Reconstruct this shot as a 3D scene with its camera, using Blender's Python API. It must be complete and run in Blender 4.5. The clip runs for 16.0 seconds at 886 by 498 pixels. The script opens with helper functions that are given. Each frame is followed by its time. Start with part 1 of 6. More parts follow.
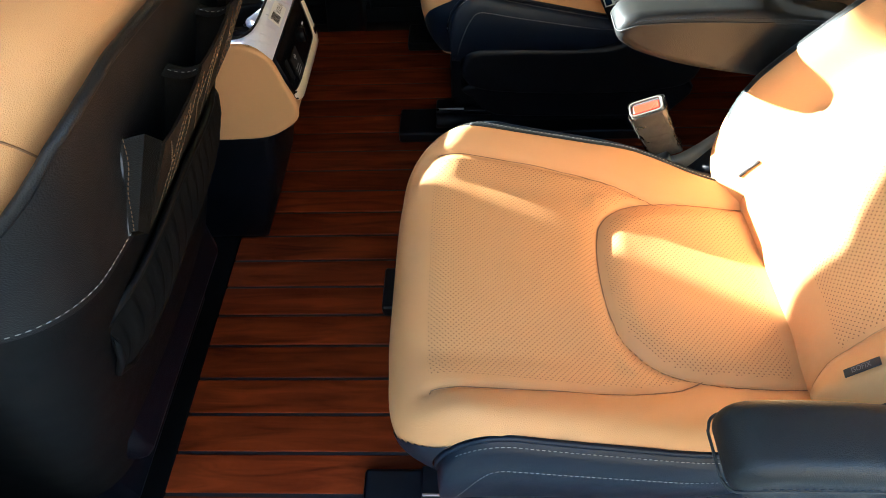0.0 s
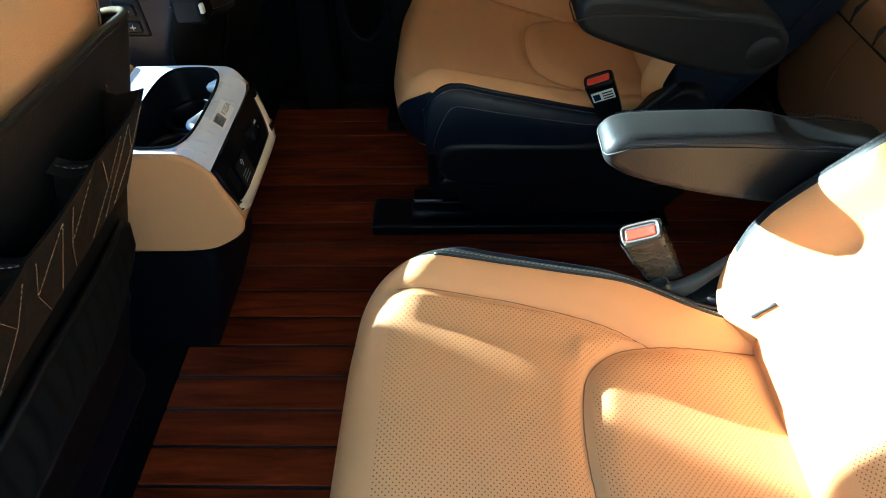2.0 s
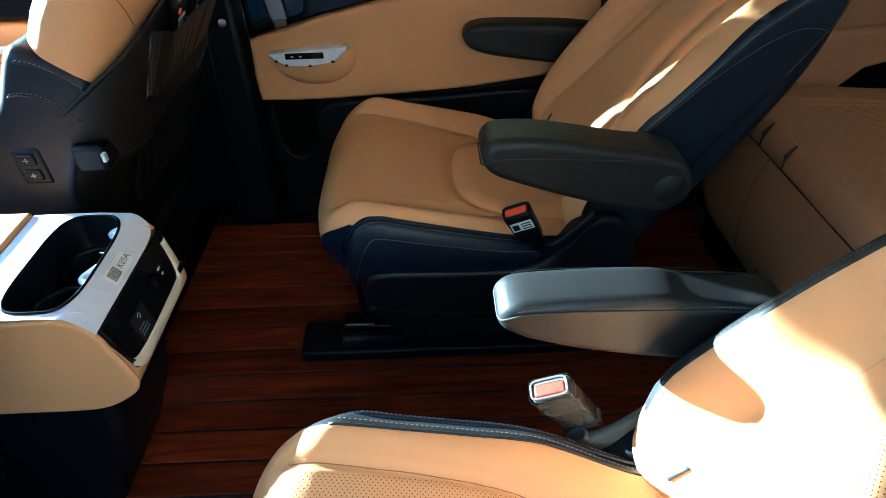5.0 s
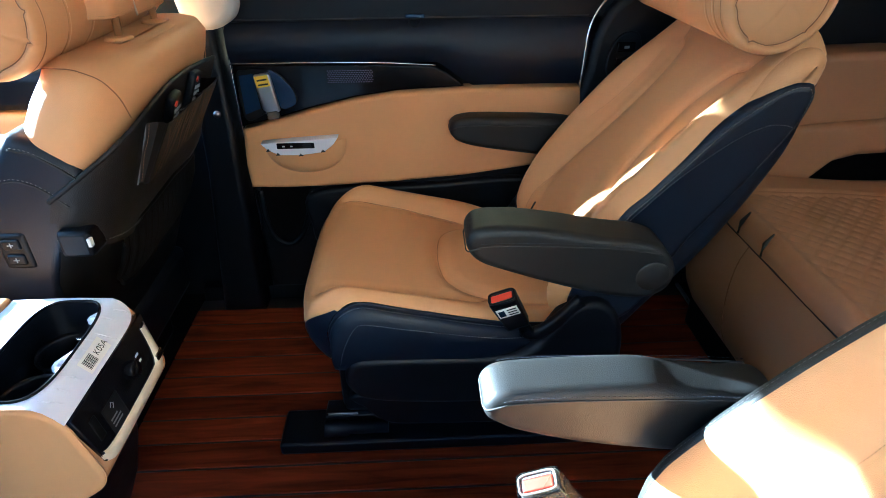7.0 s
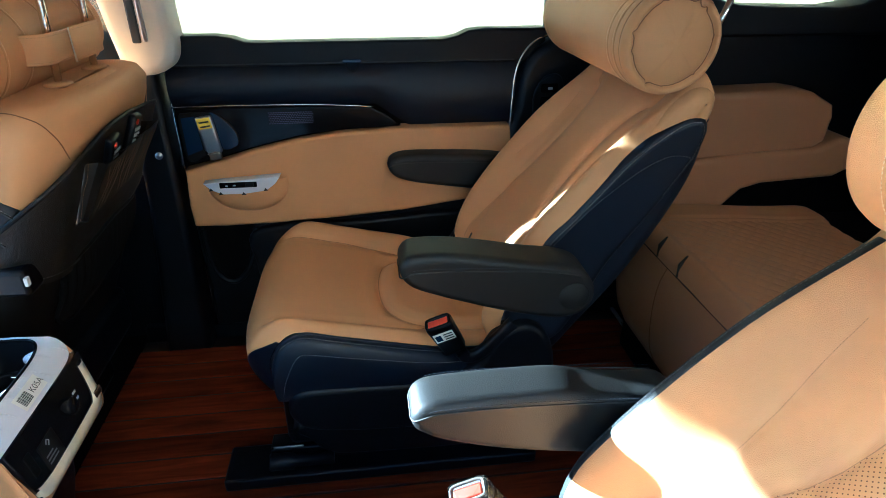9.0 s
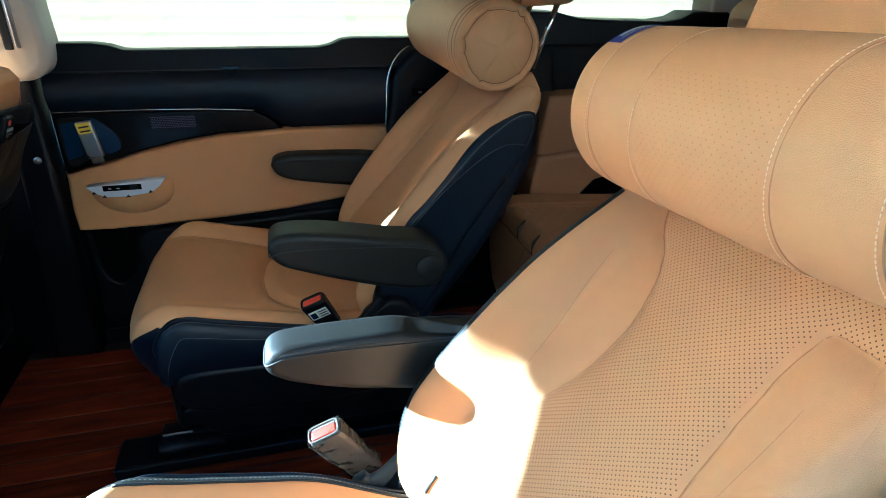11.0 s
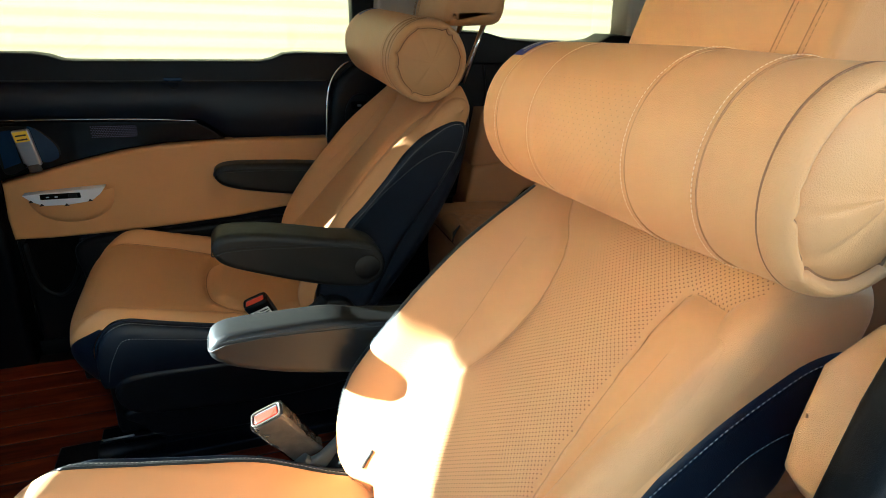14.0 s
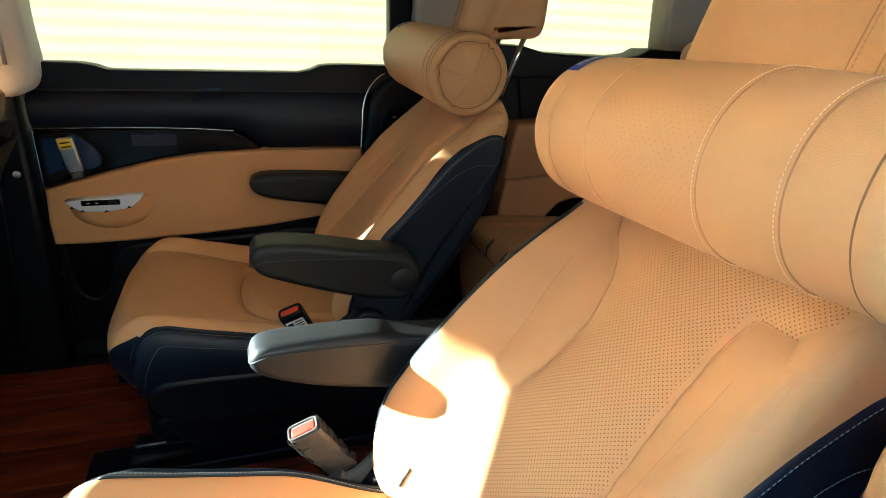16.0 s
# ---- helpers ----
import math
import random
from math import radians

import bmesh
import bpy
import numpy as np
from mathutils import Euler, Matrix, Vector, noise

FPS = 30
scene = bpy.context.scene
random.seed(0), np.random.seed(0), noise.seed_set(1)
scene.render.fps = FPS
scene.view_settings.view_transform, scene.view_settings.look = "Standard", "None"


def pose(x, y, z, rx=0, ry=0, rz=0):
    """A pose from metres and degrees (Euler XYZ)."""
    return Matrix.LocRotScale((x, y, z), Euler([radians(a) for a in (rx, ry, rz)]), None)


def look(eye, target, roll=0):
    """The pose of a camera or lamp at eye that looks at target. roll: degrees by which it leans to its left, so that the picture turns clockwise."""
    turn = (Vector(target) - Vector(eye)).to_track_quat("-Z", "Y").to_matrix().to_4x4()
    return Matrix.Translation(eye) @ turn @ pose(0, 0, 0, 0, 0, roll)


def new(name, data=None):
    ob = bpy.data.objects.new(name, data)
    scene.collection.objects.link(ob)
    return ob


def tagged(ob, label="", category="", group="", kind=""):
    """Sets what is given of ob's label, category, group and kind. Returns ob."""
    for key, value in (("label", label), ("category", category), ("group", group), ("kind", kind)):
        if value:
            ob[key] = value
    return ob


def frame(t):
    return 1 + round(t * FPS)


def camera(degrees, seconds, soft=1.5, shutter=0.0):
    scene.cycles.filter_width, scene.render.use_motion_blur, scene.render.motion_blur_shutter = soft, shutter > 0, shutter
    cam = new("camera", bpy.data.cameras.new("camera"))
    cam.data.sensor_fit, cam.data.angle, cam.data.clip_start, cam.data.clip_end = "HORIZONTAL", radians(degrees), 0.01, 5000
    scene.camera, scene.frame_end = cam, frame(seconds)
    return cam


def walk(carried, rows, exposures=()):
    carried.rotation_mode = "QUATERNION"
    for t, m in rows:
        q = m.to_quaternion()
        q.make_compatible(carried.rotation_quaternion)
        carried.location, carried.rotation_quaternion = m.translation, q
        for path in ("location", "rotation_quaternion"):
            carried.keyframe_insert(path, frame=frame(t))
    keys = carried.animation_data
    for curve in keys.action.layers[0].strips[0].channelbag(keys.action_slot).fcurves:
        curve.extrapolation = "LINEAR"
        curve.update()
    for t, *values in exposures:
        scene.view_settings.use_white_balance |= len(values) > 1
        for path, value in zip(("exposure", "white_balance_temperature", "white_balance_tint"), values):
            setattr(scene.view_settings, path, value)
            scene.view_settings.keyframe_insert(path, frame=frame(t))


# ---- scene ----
cam = camera(74.3, 16.0, soft=0.5)
PATH = [
    (0, (0.096, -0.467, 1.023), (0.014, 0.777, -0.54), -3.5),
    (0.5, (0.11, -0.432, 1.022), (0.024, 0.833, -0.525), -3.4),
    (1, (0.129, -0.405, 1.016), (0.037, 0.881, -0.513), -3.5),
    (1.5, (0.14, -0.345, 1.012), (0.049, 0.97, -0.492), -3.4),
    (2, (0.1413, -0.2753, 1), (0.0699, 1.09, -0.4599), -2.42),
    (2.5, (0.1377, -0.2373, 1.007), (0.0834, 1.156, -0.4265), -2.34),
    (3, (0.1508, -0.2234, 1.015), (0.1075, 1.202, -0.3872), -2.27),
    (3.5, (0.1848, -0.2159, 1.018), (0.1515, 1.252, -0.3403), -2.2),
    (4, (0.2148, -0.2033, 1.034), (0.1974, 1.304, -0.2803), -2.03),
    (4.5, (0.2348, -0.1946, 1.043), (0.2343, 1.351, -0.2256), -1.85),
    (4.7, (0.24, -0.178, 1.053), (0.249, 1.353, -0.226), -1.8),
    (7, (0.2449, -0.1767, 1.057), (0.3173, 1.53, 0.0166), -0.45),
    (7.5, (0.2476, -0.1877, 1.064), (0.3299, 1.536, 0.0527), -0.26),
    (8, (0.2445, -0.1937, 1.063), (0.3536, 1.547, 0.0831), -0.17),
    (8.5, (0.2583, -0.2059, 1.064), (0.4152, 1.548, 0.1157), 0.02),
    (9, (0.2778, -0.2391, 1.07), (0.5064, 1.519, 0.1441), 0.22),
    (9.5, (0.2953, -0.2724, 1.074), (0.6116, 1.481, 0.1666), 0.51),
    (10, (0.32, -0.3088, 1.059), (0.725, 1.439, 0.1751), 0.8),
    (10.2, (0.3466, -0.3301, 1.068), (0.7635, 1.412, 0.179), 0.9),
    (12.5, (0.3735, -0.4855, 1.063), (1.011, 1.222, 0.2395), 2.36),
    (13, (0.3653, -0.4954, 1.066), (1.021, 1.208, 0.2477), 2.56),
    (13.5, (0.3551, -0.5062, 1.067), (1.019, 1.196, 0.2538), 2.76),
    (14, (0.3612, -0.5043, 1.065), (1.025, 1.201, 0.2576), 2.96),
    (14.5, (0.3643, -0.4994, 1.06), (1.02, 1.214, 0.2628), 3.16),
    (15, (0.3594, -0.4933, 1.062), (1.003, 1.226, 0.2676), 3.16),
    (15.5, (0.3465, -0.4871, 1.062), (0.9709, 1.244, 0.2789), 3.36),
    (16, (0.3345, -0.479, 1.065), (0.9331, 1.264, 0.2872), 3.26),
]
EXPO = [(0.0, 3.84, 5150, 1), (2.0, 3.53, 4480, -8), (3.5, 3.47, 3980, -18), (5.5, 4.14, 4200, -4), (7.0, 4.55, 4250, -1), (8.5, 4.29, 4230, -1), (9.0, 4.12, 4080, -5),
        (10.0, 3.87, 3780, -9), (12.5, 3.63, 4430, -7), (14.5, 3.65, 4830, -5), (16.0, 3.70, 4830, -5)]
walk(cam, [(t, look(e, g, r)) for t, e, g, r in PATH], EXPO)

# ---- light: a low sun from ahead, through the windscreen, and the sky ----
SUN = Vector((1.0, -0.41, -0.23)).normalized()
world = bpy.data.worlds.new("world")
scene.world = world
world.use_nodes = True
_nt = world.node_tree
_sky = _nt.nodes.new("ShaderNodeTexSky")
_sky.sky_type, _sky.sun_disc = "NISHITA", False
_sky.sun_elevation = math.asin(-SUN.z)
_sky.sun_rotation = math.atan2(-SUN.x, -SUN.y)
_nt.links.new(_sky.outputs[0], _nt.nodes["Background"].inputs[0])
_nt.nodes["Background"].inputs[1].default_value = 0.15
_sl = bpy.data.lights.new("sun", "SUN")
_sl.energy, _sl.angle, _sl.color = 5.0, radians(0.5), (1.0, 0.9, 0.74)
sun = new("sun", _sl)
sun.matrix_world = look((-6, 3, 4), Vector((-6, 3, 4)) + SUN)

# ---- materials ----
def material(name, base, rough=0.5, metal=0.0, vary=0.12, vscale=6.0, grain=0.0, gscale=900.0, coat=0.0, kind="noise", spec=0.5):
    """Base colour with broad stains, a fine relief and uneven gloss."""
    m = bpy.data.materials.new(name)
    m.use_nodes = True
    nt = m.node_tree
    b = nt.nodes["Principled BSDF"]
    co = nt.nodes.new("ShaderNodeTexCoord")
    n = nt.nodes.new("ShaderNodeTexNoise")
    n.inputs["Scale"].default_value, n.inputs["Detail"].default_value = vscale, 5
    nt.links.new(co.outputs["Object"], n.inputs["Vector"])
    mix = nt.nodes.new("ShaderNodeMix")
    mix.data_type = "RGBA"
    nt.links.new(n.outputs["Fac"], mix.inputs["Factor"])
    mix.inputs["A"].default_value = (*[c * (1 - vary) for c in base], 1)
    mix.inputs["B"].default_value = (*[min(1, c * (1 + vary)) for c in base], 1)
    nt.links.new(mix.outputs["Result"], b.inputs["Base Color"])
    mr = nt.nodes.new("ShaderNodeMapRange")
    mr.inputs["To Min"].default_value, mr.inputs["To Max"].default_value = max(0.02, rough - 0.08), min(1, rough + 0.08)
    n2 = nt.nodes.new("ShaderNodeTexNoise")
    n2.inputs["Scale"].default_value = vscale * 5
    nt.links.new(co.outputs["Object"], n2.inputs["Vector"])
    nt.links.new(n2.outputs["Fac"], mr.inputs["Value"])
    nt.links.new(mr.outputs["Result"], b.inputs["Roughness"])
    b.inputs["Metallic"].default_value, b.inputs["Coat Weight"].default_value = metal, coat
    b.inputs["Specular IOR Level"].default_value = spec
    if grain:
        g = nt.nodes.new("ShaderNodeTexVoronoi" if kind == "cells" else "ShaderNodeTexNoise")
        g.inputs["Scale"].default_value = gscale
        nt.links.new(co.outputs["Object"], g.inputs["Vector"])
        bu = nt.nodes.new("ShaderNodeBump")
        bu.inputs["Strength"].default_value, bu.inputs["Distance"].default_value = grain, 0.0006
        nt.links.new(g.outputs["Distance" if kind == "cells" else "Fac"], bu.inputs["Height"])
        nt.links.new(bu.outputs["Normal"], b.inputs["Normal"])
    return m

def perforated(name, base, rough, pitch=0.0043, hole=0.14, depth=1.0):
    """Leather with a staggered grid of small holes, laid out in metres on the surface."""
    m = material(name, base, rough, spec=0.22, vary=0.06, grain=0.4, gscale=1100, kind="cells")
    nt = m.node_tree
    b = nt.nodes["Principled BSDF"]
    uv = nt.nodes.new("ShaderNodeUVMap")
    mp = nt.nodes.new("ShaderNodeMapping")
    mp.inputs["Rotation"].default_value[2] = radians(45)
    mp.inputs["Scale"].default_value = (1 / pitch, 1 / pitch, 1)
    nt.links.new(uv.outputs[0], mp.inputs[0])
    fr = nt.nodes.new("ShaderNodeVectorMath"); fr.operation = "FRACTION"
    nt.links.new(mp.outputs[0], fr.inputs[0])
    sub = nt.nodes.new("ShaderNodeVectorMath"); sub.operation = "SUBTRACT"
    sub.inputs[1].default_value = (0.5, 0.5, 0)
    nt.links.new(fr.outputs[0], sub.inputs[0])
    le = nt.nodes.new("ShaderNodeVectorMath"); le.operation = "LENGTH"
    nt.links.new(sub.outputs[0], le.inputs[0])
    mr = nt.nodes.new("ShaderNodeMapRange")
    mr.inputs["From Min"].default_value, mr.inputs["From Max"].default_value = hole, hole + 0.08
    mr.inputs["To Min"].default_value, mr.inputs["To Max"].default_value = 0.0, 1.0
    nt.links.new(le.outputs["Value"], mr.inputs["Value"])
    old = b.inputs["Base Color"].links[0].from_socket
    mx = nt.nodes.new("ShaderNodeMix"); mx.data_type = "RGBA"
    mx.inputs["A"].default_value = (base[0] * (1 - 0.74 * depth), base[1] * (1 - 0.80 * depth), base[2] * (1 - 0.84 * depth), 1)
    nt.links.new(mr.outputs["Result"], mx.inputs["Factor"])
    nt.links.new(old, mx.inputs["B"])
    nt.links.new(mx.outputs["Result"], b.inputs["Base Color"])
    bump = b.inputs["Normal"].links[0].from_node
    b2 = nt.nodes.new("ShaderNodeBump")
    b2.inputs["Strength"].default_value, b2.inputs["Distance"].default_value = 0.4, 0.0010
    nt.links.new(mr.outputs["Result"], b2.inputs["Height"])
    nt.links.new(bump.outputs["Normal"], b2.inputs["Normal"])
    nt.links.new(b2.outputs["Normal"], b.inputs["Normal"])
    return m

def wood(name):
    """Red-brown varnished boards, grain along the car, each board of its own tone."""
    m = bpy.data.materials.new(name)
    m.use_nodes = True
    nt = m.node_tree
    b = nt.nodes["Principled BSDF"]
    co = nt.nodes.new("ShaderNodeTexCoord")
    oi = nt.nodes.new("ShaderNodeObjectInfo")
    add = nt.nodes.new("ShaderNodeVectorMath"); add.operation = "ADD"
    sc = nt.nodes.new("ShaderNodeVectorMath"); sc.operation = "SCALE"
    cb = nt.nodes.new("ShaderNodeCombineXYZ")
    for k in ("X", "Y", "Z"):
        nt.links.new(oi.outputs["Random"], cb.inputs[k])
    nt.links.new(cb.outputs[0], sc.inputs[0]); sc.inputs["Scale"].default_value = 37.0
    nt.links.new(co.outputs["Object"], add.inputs[0]); nt.links.new(sc.outputs[0], add.inputs[1])
    mp = nt.nodes.new("ShaderNodeMapping"); mp.inputs["Scale"].default_value = (2.6, 22, 22)
    nt.links.new(add.outputs[0], mp.inputs[0])
    n = nt.nodes.new("ShaderNodeTexNoise"); n.inputs["Scale"].default_value = 2.0; n.inputs["Detail"].default_value = 8
    n.inputs["Distortion"].default_value = 0.7
    nt.links.new(mp.outputs[0], n.inputs["Vector"])
    n3 = nt.nodes.new("ShaderNodeTexNoise"); n3.inputs["Scale"].default_value = 5.0
    nt.links.new(add.outputs[0], n3.inputs["Vector"])
    ra = nt.nodes.new("ShaderNodeValToRGB")
    ra.color_ramp.elements[0].position, ra.color_ramp.elements[0].color = 0.3, (0.060, 0.0092, 0.0026, 1)
    ra.color_ramp.elements[1].position, ra.color_ramp.elements[1].color = 0.72, (0.205, 0.035, 0.0072, 1)
    nt.links.new(n.outputs["Fac"], ra.inputs[0])
    hs = nt.nodes.new("ShaderNodeHueSaturation")
    mr = nt.nodes.new("ShaderNodeMapRange"); mr.inputs["To Min"].default_value, mr.inputs["To Max"].default_value = 0.72, 1.25
    nt.links.new(oi.outputs["Random"], mr.inputs["Value"])
    mu = nt.nodes.new("ShaderNodeMath"); mu.operation = "MULTIPLY"
    mr3 = nt.nodes.new("ShaderNodeMapRange"); mr3.inputs["To Min"].default_value, mr3.inputs["To Max"].default_value = 0.7, 1.3
    nt.links.new(n3.outputs["Fac"], mr3.inputs["Value"])
    nt.links.new(mr.outputs[0], mu.inputs[0]); nt.links.new(mr3.outputs[0], mu.inputs[1])
    nt.links.new(mu.outputs[0], hs.inputs["Value"]); nt.links.new(ra.outputs[0], hs.inputs["Color"])
    nt.links.new(hs.outputs[0], b.inputs["Base Color"])
    b.inputs["Roughness"].default_value = 0.45
    b.inputs["Specular IOR Level"].default_value = 0.08
    bu = nt.nodes.new("ShaderNodeBump"); bu.inputs["Strength"].default_value = 0.15; bu.inputs["Distance"].default_value = 0.001
    nt.links.new(n.outputs["Fac"], bu.inputs["Height"]); nt.links.new(bu.outputs[0], b.inputs["Normal"])
    return m

TANC = (0.63, 0.328, 0.128)
TAN = material("tan_leather", TANC, 0.48, spec=0.22, vary=0.07, vscale=5, grain=0.42, gscale=1100, kind="cells")
PERF = perforated("tan_perforated_leather", TANC, 0.5, 0.0046, 0.13)
DOTS = perforated("tan_leather_with_sparse_holes", TANC, 0.5, 0.0066, 0.035, 0.6)
FINE = perforated("tan_finely_perforated_leather", TANC, 0.5, 0.0043, 0.022)
# seam and stitch brown, the groove's shade put into the colour
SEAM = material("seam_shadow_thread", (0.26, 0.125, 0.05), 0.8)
DARK = material("black_leather", (0.0030, 0.0066, 0.0160), 0.40, spec=0.36, vary=0.15, grain=0.35, gscale=900, kind="cells")
ARM = material("charcoal_leather", (0.0105, 0.0110, 0.0108), 0.50, spec=0.42, vary=0.12, grain=0.35, gscale=900, kind="cells")
COVER = material("brown_black_leatherette", (0.0090, 0.0078, 0.0068), 0.5, spec=0.28, vary=0.2, grain=0.4, gscale=700, kind="cells")
PLASTIC = material("black_plastic", (0.0014, 0.0024, 0.0050), 0.42, spec=0.26, vary=0.15, grain=0.4, gscale=1500)
MATTE = material("black_carpet", (0.002, 0.002, 0.0024), 0.95, spec=0.05, vary=0.3, vscale=40, grain=1.0, gscale=1200)
GLOSS = material("piano_black", (0.005, 0.005, 0.006), 0.10, vary=0.1, spec=0.13)
CLOTH_EDGE = material("raw_leather_edge", (0.62, 0.50, 0.40), 0.85)
SEAMT = material("tan_seam", (0.42, 0.215, 0.085), 0.8)
THREAD = material("white_thread", (0.32, 0.30, 0.27), 0.8)
THREADB = material("orange_thread", (0.20, 0.105, 0.042), 0.8)
PANEL = material("brown_black_plastic", (0.0026, 0.0026, 0.0026), 0.55, spec=0.14, vary=0.15, grain=0.4, gscale=1300)
POCKET = material("dark_brown_leather", (0.0115, 0.0080, 0.0048), 0.5, spec=0.22, vary=0.25, vscale=18, grain=0.45, gscale=700, kind="cells")
NET = material("grey_elastic_net", (0.0026, 0.0028, 0.0026), 0.9, spec=0.1, vary=0.3, vscale=60, grain=1.0, gscale=1400)
THREADT = material("tan_thread", (0.80, 0.56, 0.33), 0.7)
BLUETH = material("blue_black_thread", (0.015, 0.019, 0.034), 0.7)
CHROME = material("chrome", (0.82, 0.83, 0.85), 0.1, 1.0, vary=0.03)
STEEL = material("satin_steel", (0.45, 0.45, 0.47), 0.3, 1.0, vary=0.08)
CHAMP = material("champagne_metal", (0.82, 0.71, 0.50), 0.34, 0.25, vary=0.06)
FILM = material("white_film_over_trim", (0.74, 0.76, 0.86), 0.2, vary=0.06, vscale=14, grain=1.0, gscale=35, coat=0.5)
CLEAR = material("grey_wrapping_film", (0.085, 0.078, 0.066), 0.18, vary=0.45, vscale=45, grain=1.0, gscale=70, coat=0.8)
# darker copy of the button red: shade put into the colour
RED_SHADED = material("red_button_shaded", (0.34, 0.026, 0.008), 0.3, vary=0.1)
RED = material("red_button", (0.70, 0.055, 0.015), 0.35, vary=0.05)
PAPER = material("white_paper", (0.80, 0.80, 0.78), 0.7, vary=0.03)
YELLOW = material("yellow_sticker", (0.85, 0.62, 0.02), 0.5, vary=0.04)
BLUE = material("blue_cloth_label", (0.016, 0.030, 0.26), 0.6)
NAVY = material("blue_protective_film", (0.012, 0.03, 0.075), 0.2, coat=0.4)
INK = material("black_ink", (0.02, 0.02, 0.02), 0.6)
GREY = material("grey_print", (0.45, 0.46, 0.48), 0.6)
BEIGE = material("beige_pillar_trim", (0.60, 0.53, 0.42), 0.6, vary=0.05, grain=0.3, gscale=800)
# the seats' tan darkened: shade of the rear put into the colour
TAN_SHADE = material("tan_leather_in_shade", (0.42, 0.205, 0.090), 0.5, vary=0.08, vscale=5, grain=0.25, gscale=1100, kind="cells")
VOID = material("deep_black", (0.004, 0.004, 0.0045), 0.7, spec=0.2)
VIOLET = material("violet_reflection", (0.060, 0.040, 0.085), 0.4)
DIM = material("dim_grey_print", (0.16, 0.16, 0.17), 0.7)
STALK = material("grey_green_plastic", (0.10, 0.108, 0.10), 0.4, vary=0.1, grain=0.3, gscale=900)
WOOD = wood("varnished_red_brown_wood")
CAULK = material("black_joint", (0.008, 0.008, 0.010), 0.55)

# ---- mesh helpers ----
def build(name, verts, faces, mats, smooth=True, uvs=None, fmat=None):
    me = bpy.data.meshes.new(name)
    me.from_pydata([tuple(map(float, v)) for v in verts], [], faces)
    for m in (mats if isinstance(mats, (list, tuple)) else [mats]):
        me.materials.append(m)
    if fmat is not None:
        me.polygons.foreach_set("material_index", fmat)
    if uvs is not None:
        layer = me.uv_layers.new(name="UVMap")
        idx = np.zeros(len(me.loops), dtype=np.int32)
        me.loops.foreach_get("vertex_index", idx)
        layer.data.foreach_set("uv", np.asarray(uvs, dtype=np.float32)[idx].ravel())
    bm = bmesh.new(); bm.from_mesh(me)
    bmesh.ops.recalc_face_normals(bm, faces=bm.faces)
    bm.to_mesh(me); bm.free()
    if smooth:
        me.polygons.foreach_set("use_smooth", [True] * len(me.polygons))
    me.update()
    return me

def thing(name, at, label, category, group="", kind=""):
    e = new(name)
    e.location = at
    e.empty_display_size = 0.05
    return tagged(e, label, category, group, kind)

def under(ob, parent):
    if parent is not None:
        ob.parent = parent
        if parent.type == "EMPTY":
            ob.matrix_parent_inverse = Matrix.Translation(-parent.location)
    return ob

def part(name, me, parent=None, label=""):
    ob = new(name, me)
    under(ob, parent)
    return tagged(ob, label) if label else ob

def cr(pts, n, closed=False):
    """A smooth curve through points, n even steps."""
    p = np.array(pts, float)
    if closed:
        q = np.vstack([p[-1], p, p[0], p[1]])
    else:
        q = np.vstack([2 * p[0] - p[1], p, 2 * p[-1] - p[-2]])
    out = []
    for i in range(1, len(q) - 2):
        a, b, c, d = q[i - 1], q[i], q[i + 1], q[i + 2]
        for t in np.linspace(0, 1, 16, endpoint=False):
            out.append(0.5 * (2 * b + (c - a) * t + (2 * a - 5 * b + 4 * c - d) * t * t + (3 * b - a - 3 * c + d) * t ** 3))
    out.append(q[-2])
    out = np.array(out)
    s = np.r_[0, np.cumsum(np.linalg.norm(np.diff(out, axis=0), axis=1))]
    w = np.linspace(0, s[-1], n + 1 if closed else n)
    if closed:
        w = w[:-1]
    return np.stack([np.interp(w, s, out[:, k]) for k in range(out.shape[1])], 1)

def grid(name, P, mats, uv=None, fmat=None, wrap=False):
    """A sheet through an array of points [rows, columns, 3]."""
    r, c = P.shape[:2]
    faces = []
    for i in range(r - 1):
        for j in range(c if wrap else c - 1):
            k = (j + 1) % c
            faces.append((i * c + j, i * c + k, (i + 1) * c + k, (i + 1) * c + j))
    return build(name, P.reshape(-1, 3), faces, mats, True, None if uv is None else uv.reshape(-1, 2), fmat)

def tube(name, pts, r, mat, n=6, closed=False):
    p = np.array(pts, float)
    t = np.gradient(p, axis=0) if not closed else np.roll(p, -1, 0) - np.roll(p, 1, 0)
    t /= np.linalg.norm(t, axis=1)[:, None] + 1e-9
    ref = np.array([0.3, 0.5, 0.81])
    a = np.cross(t, ref); a /= np.linalg.norm(a, axis=1)[:, None] + 1e-9
    b = np.cross(t, a)
    ang = np.linspace(0, 2 * np.pi, n, endpoint=False)
    rr = np.broadcast_to(r, len(p))[:, None, None]
    P = p[:, None] + rr * (np.cos(ang)[None, :, None] * a[:, None] + np.sin(ang)[None, :, None] * b[:, None])
    verts, faces = P.reshape(-1, 3), []
    m = len(p)
    for i in range(m if closed else m - 1):
        k = (i + 1) % m
        for j in range(n):
            l = (j + 1) % n
            faces.append((i * n + j, i * n + l, k * n + l, k * n + j))
    if not closed:
        faces += [tuple(range(n)), tuple(range((m - 1) * n, m * n))]
    return build(name, verts, faces, mat)

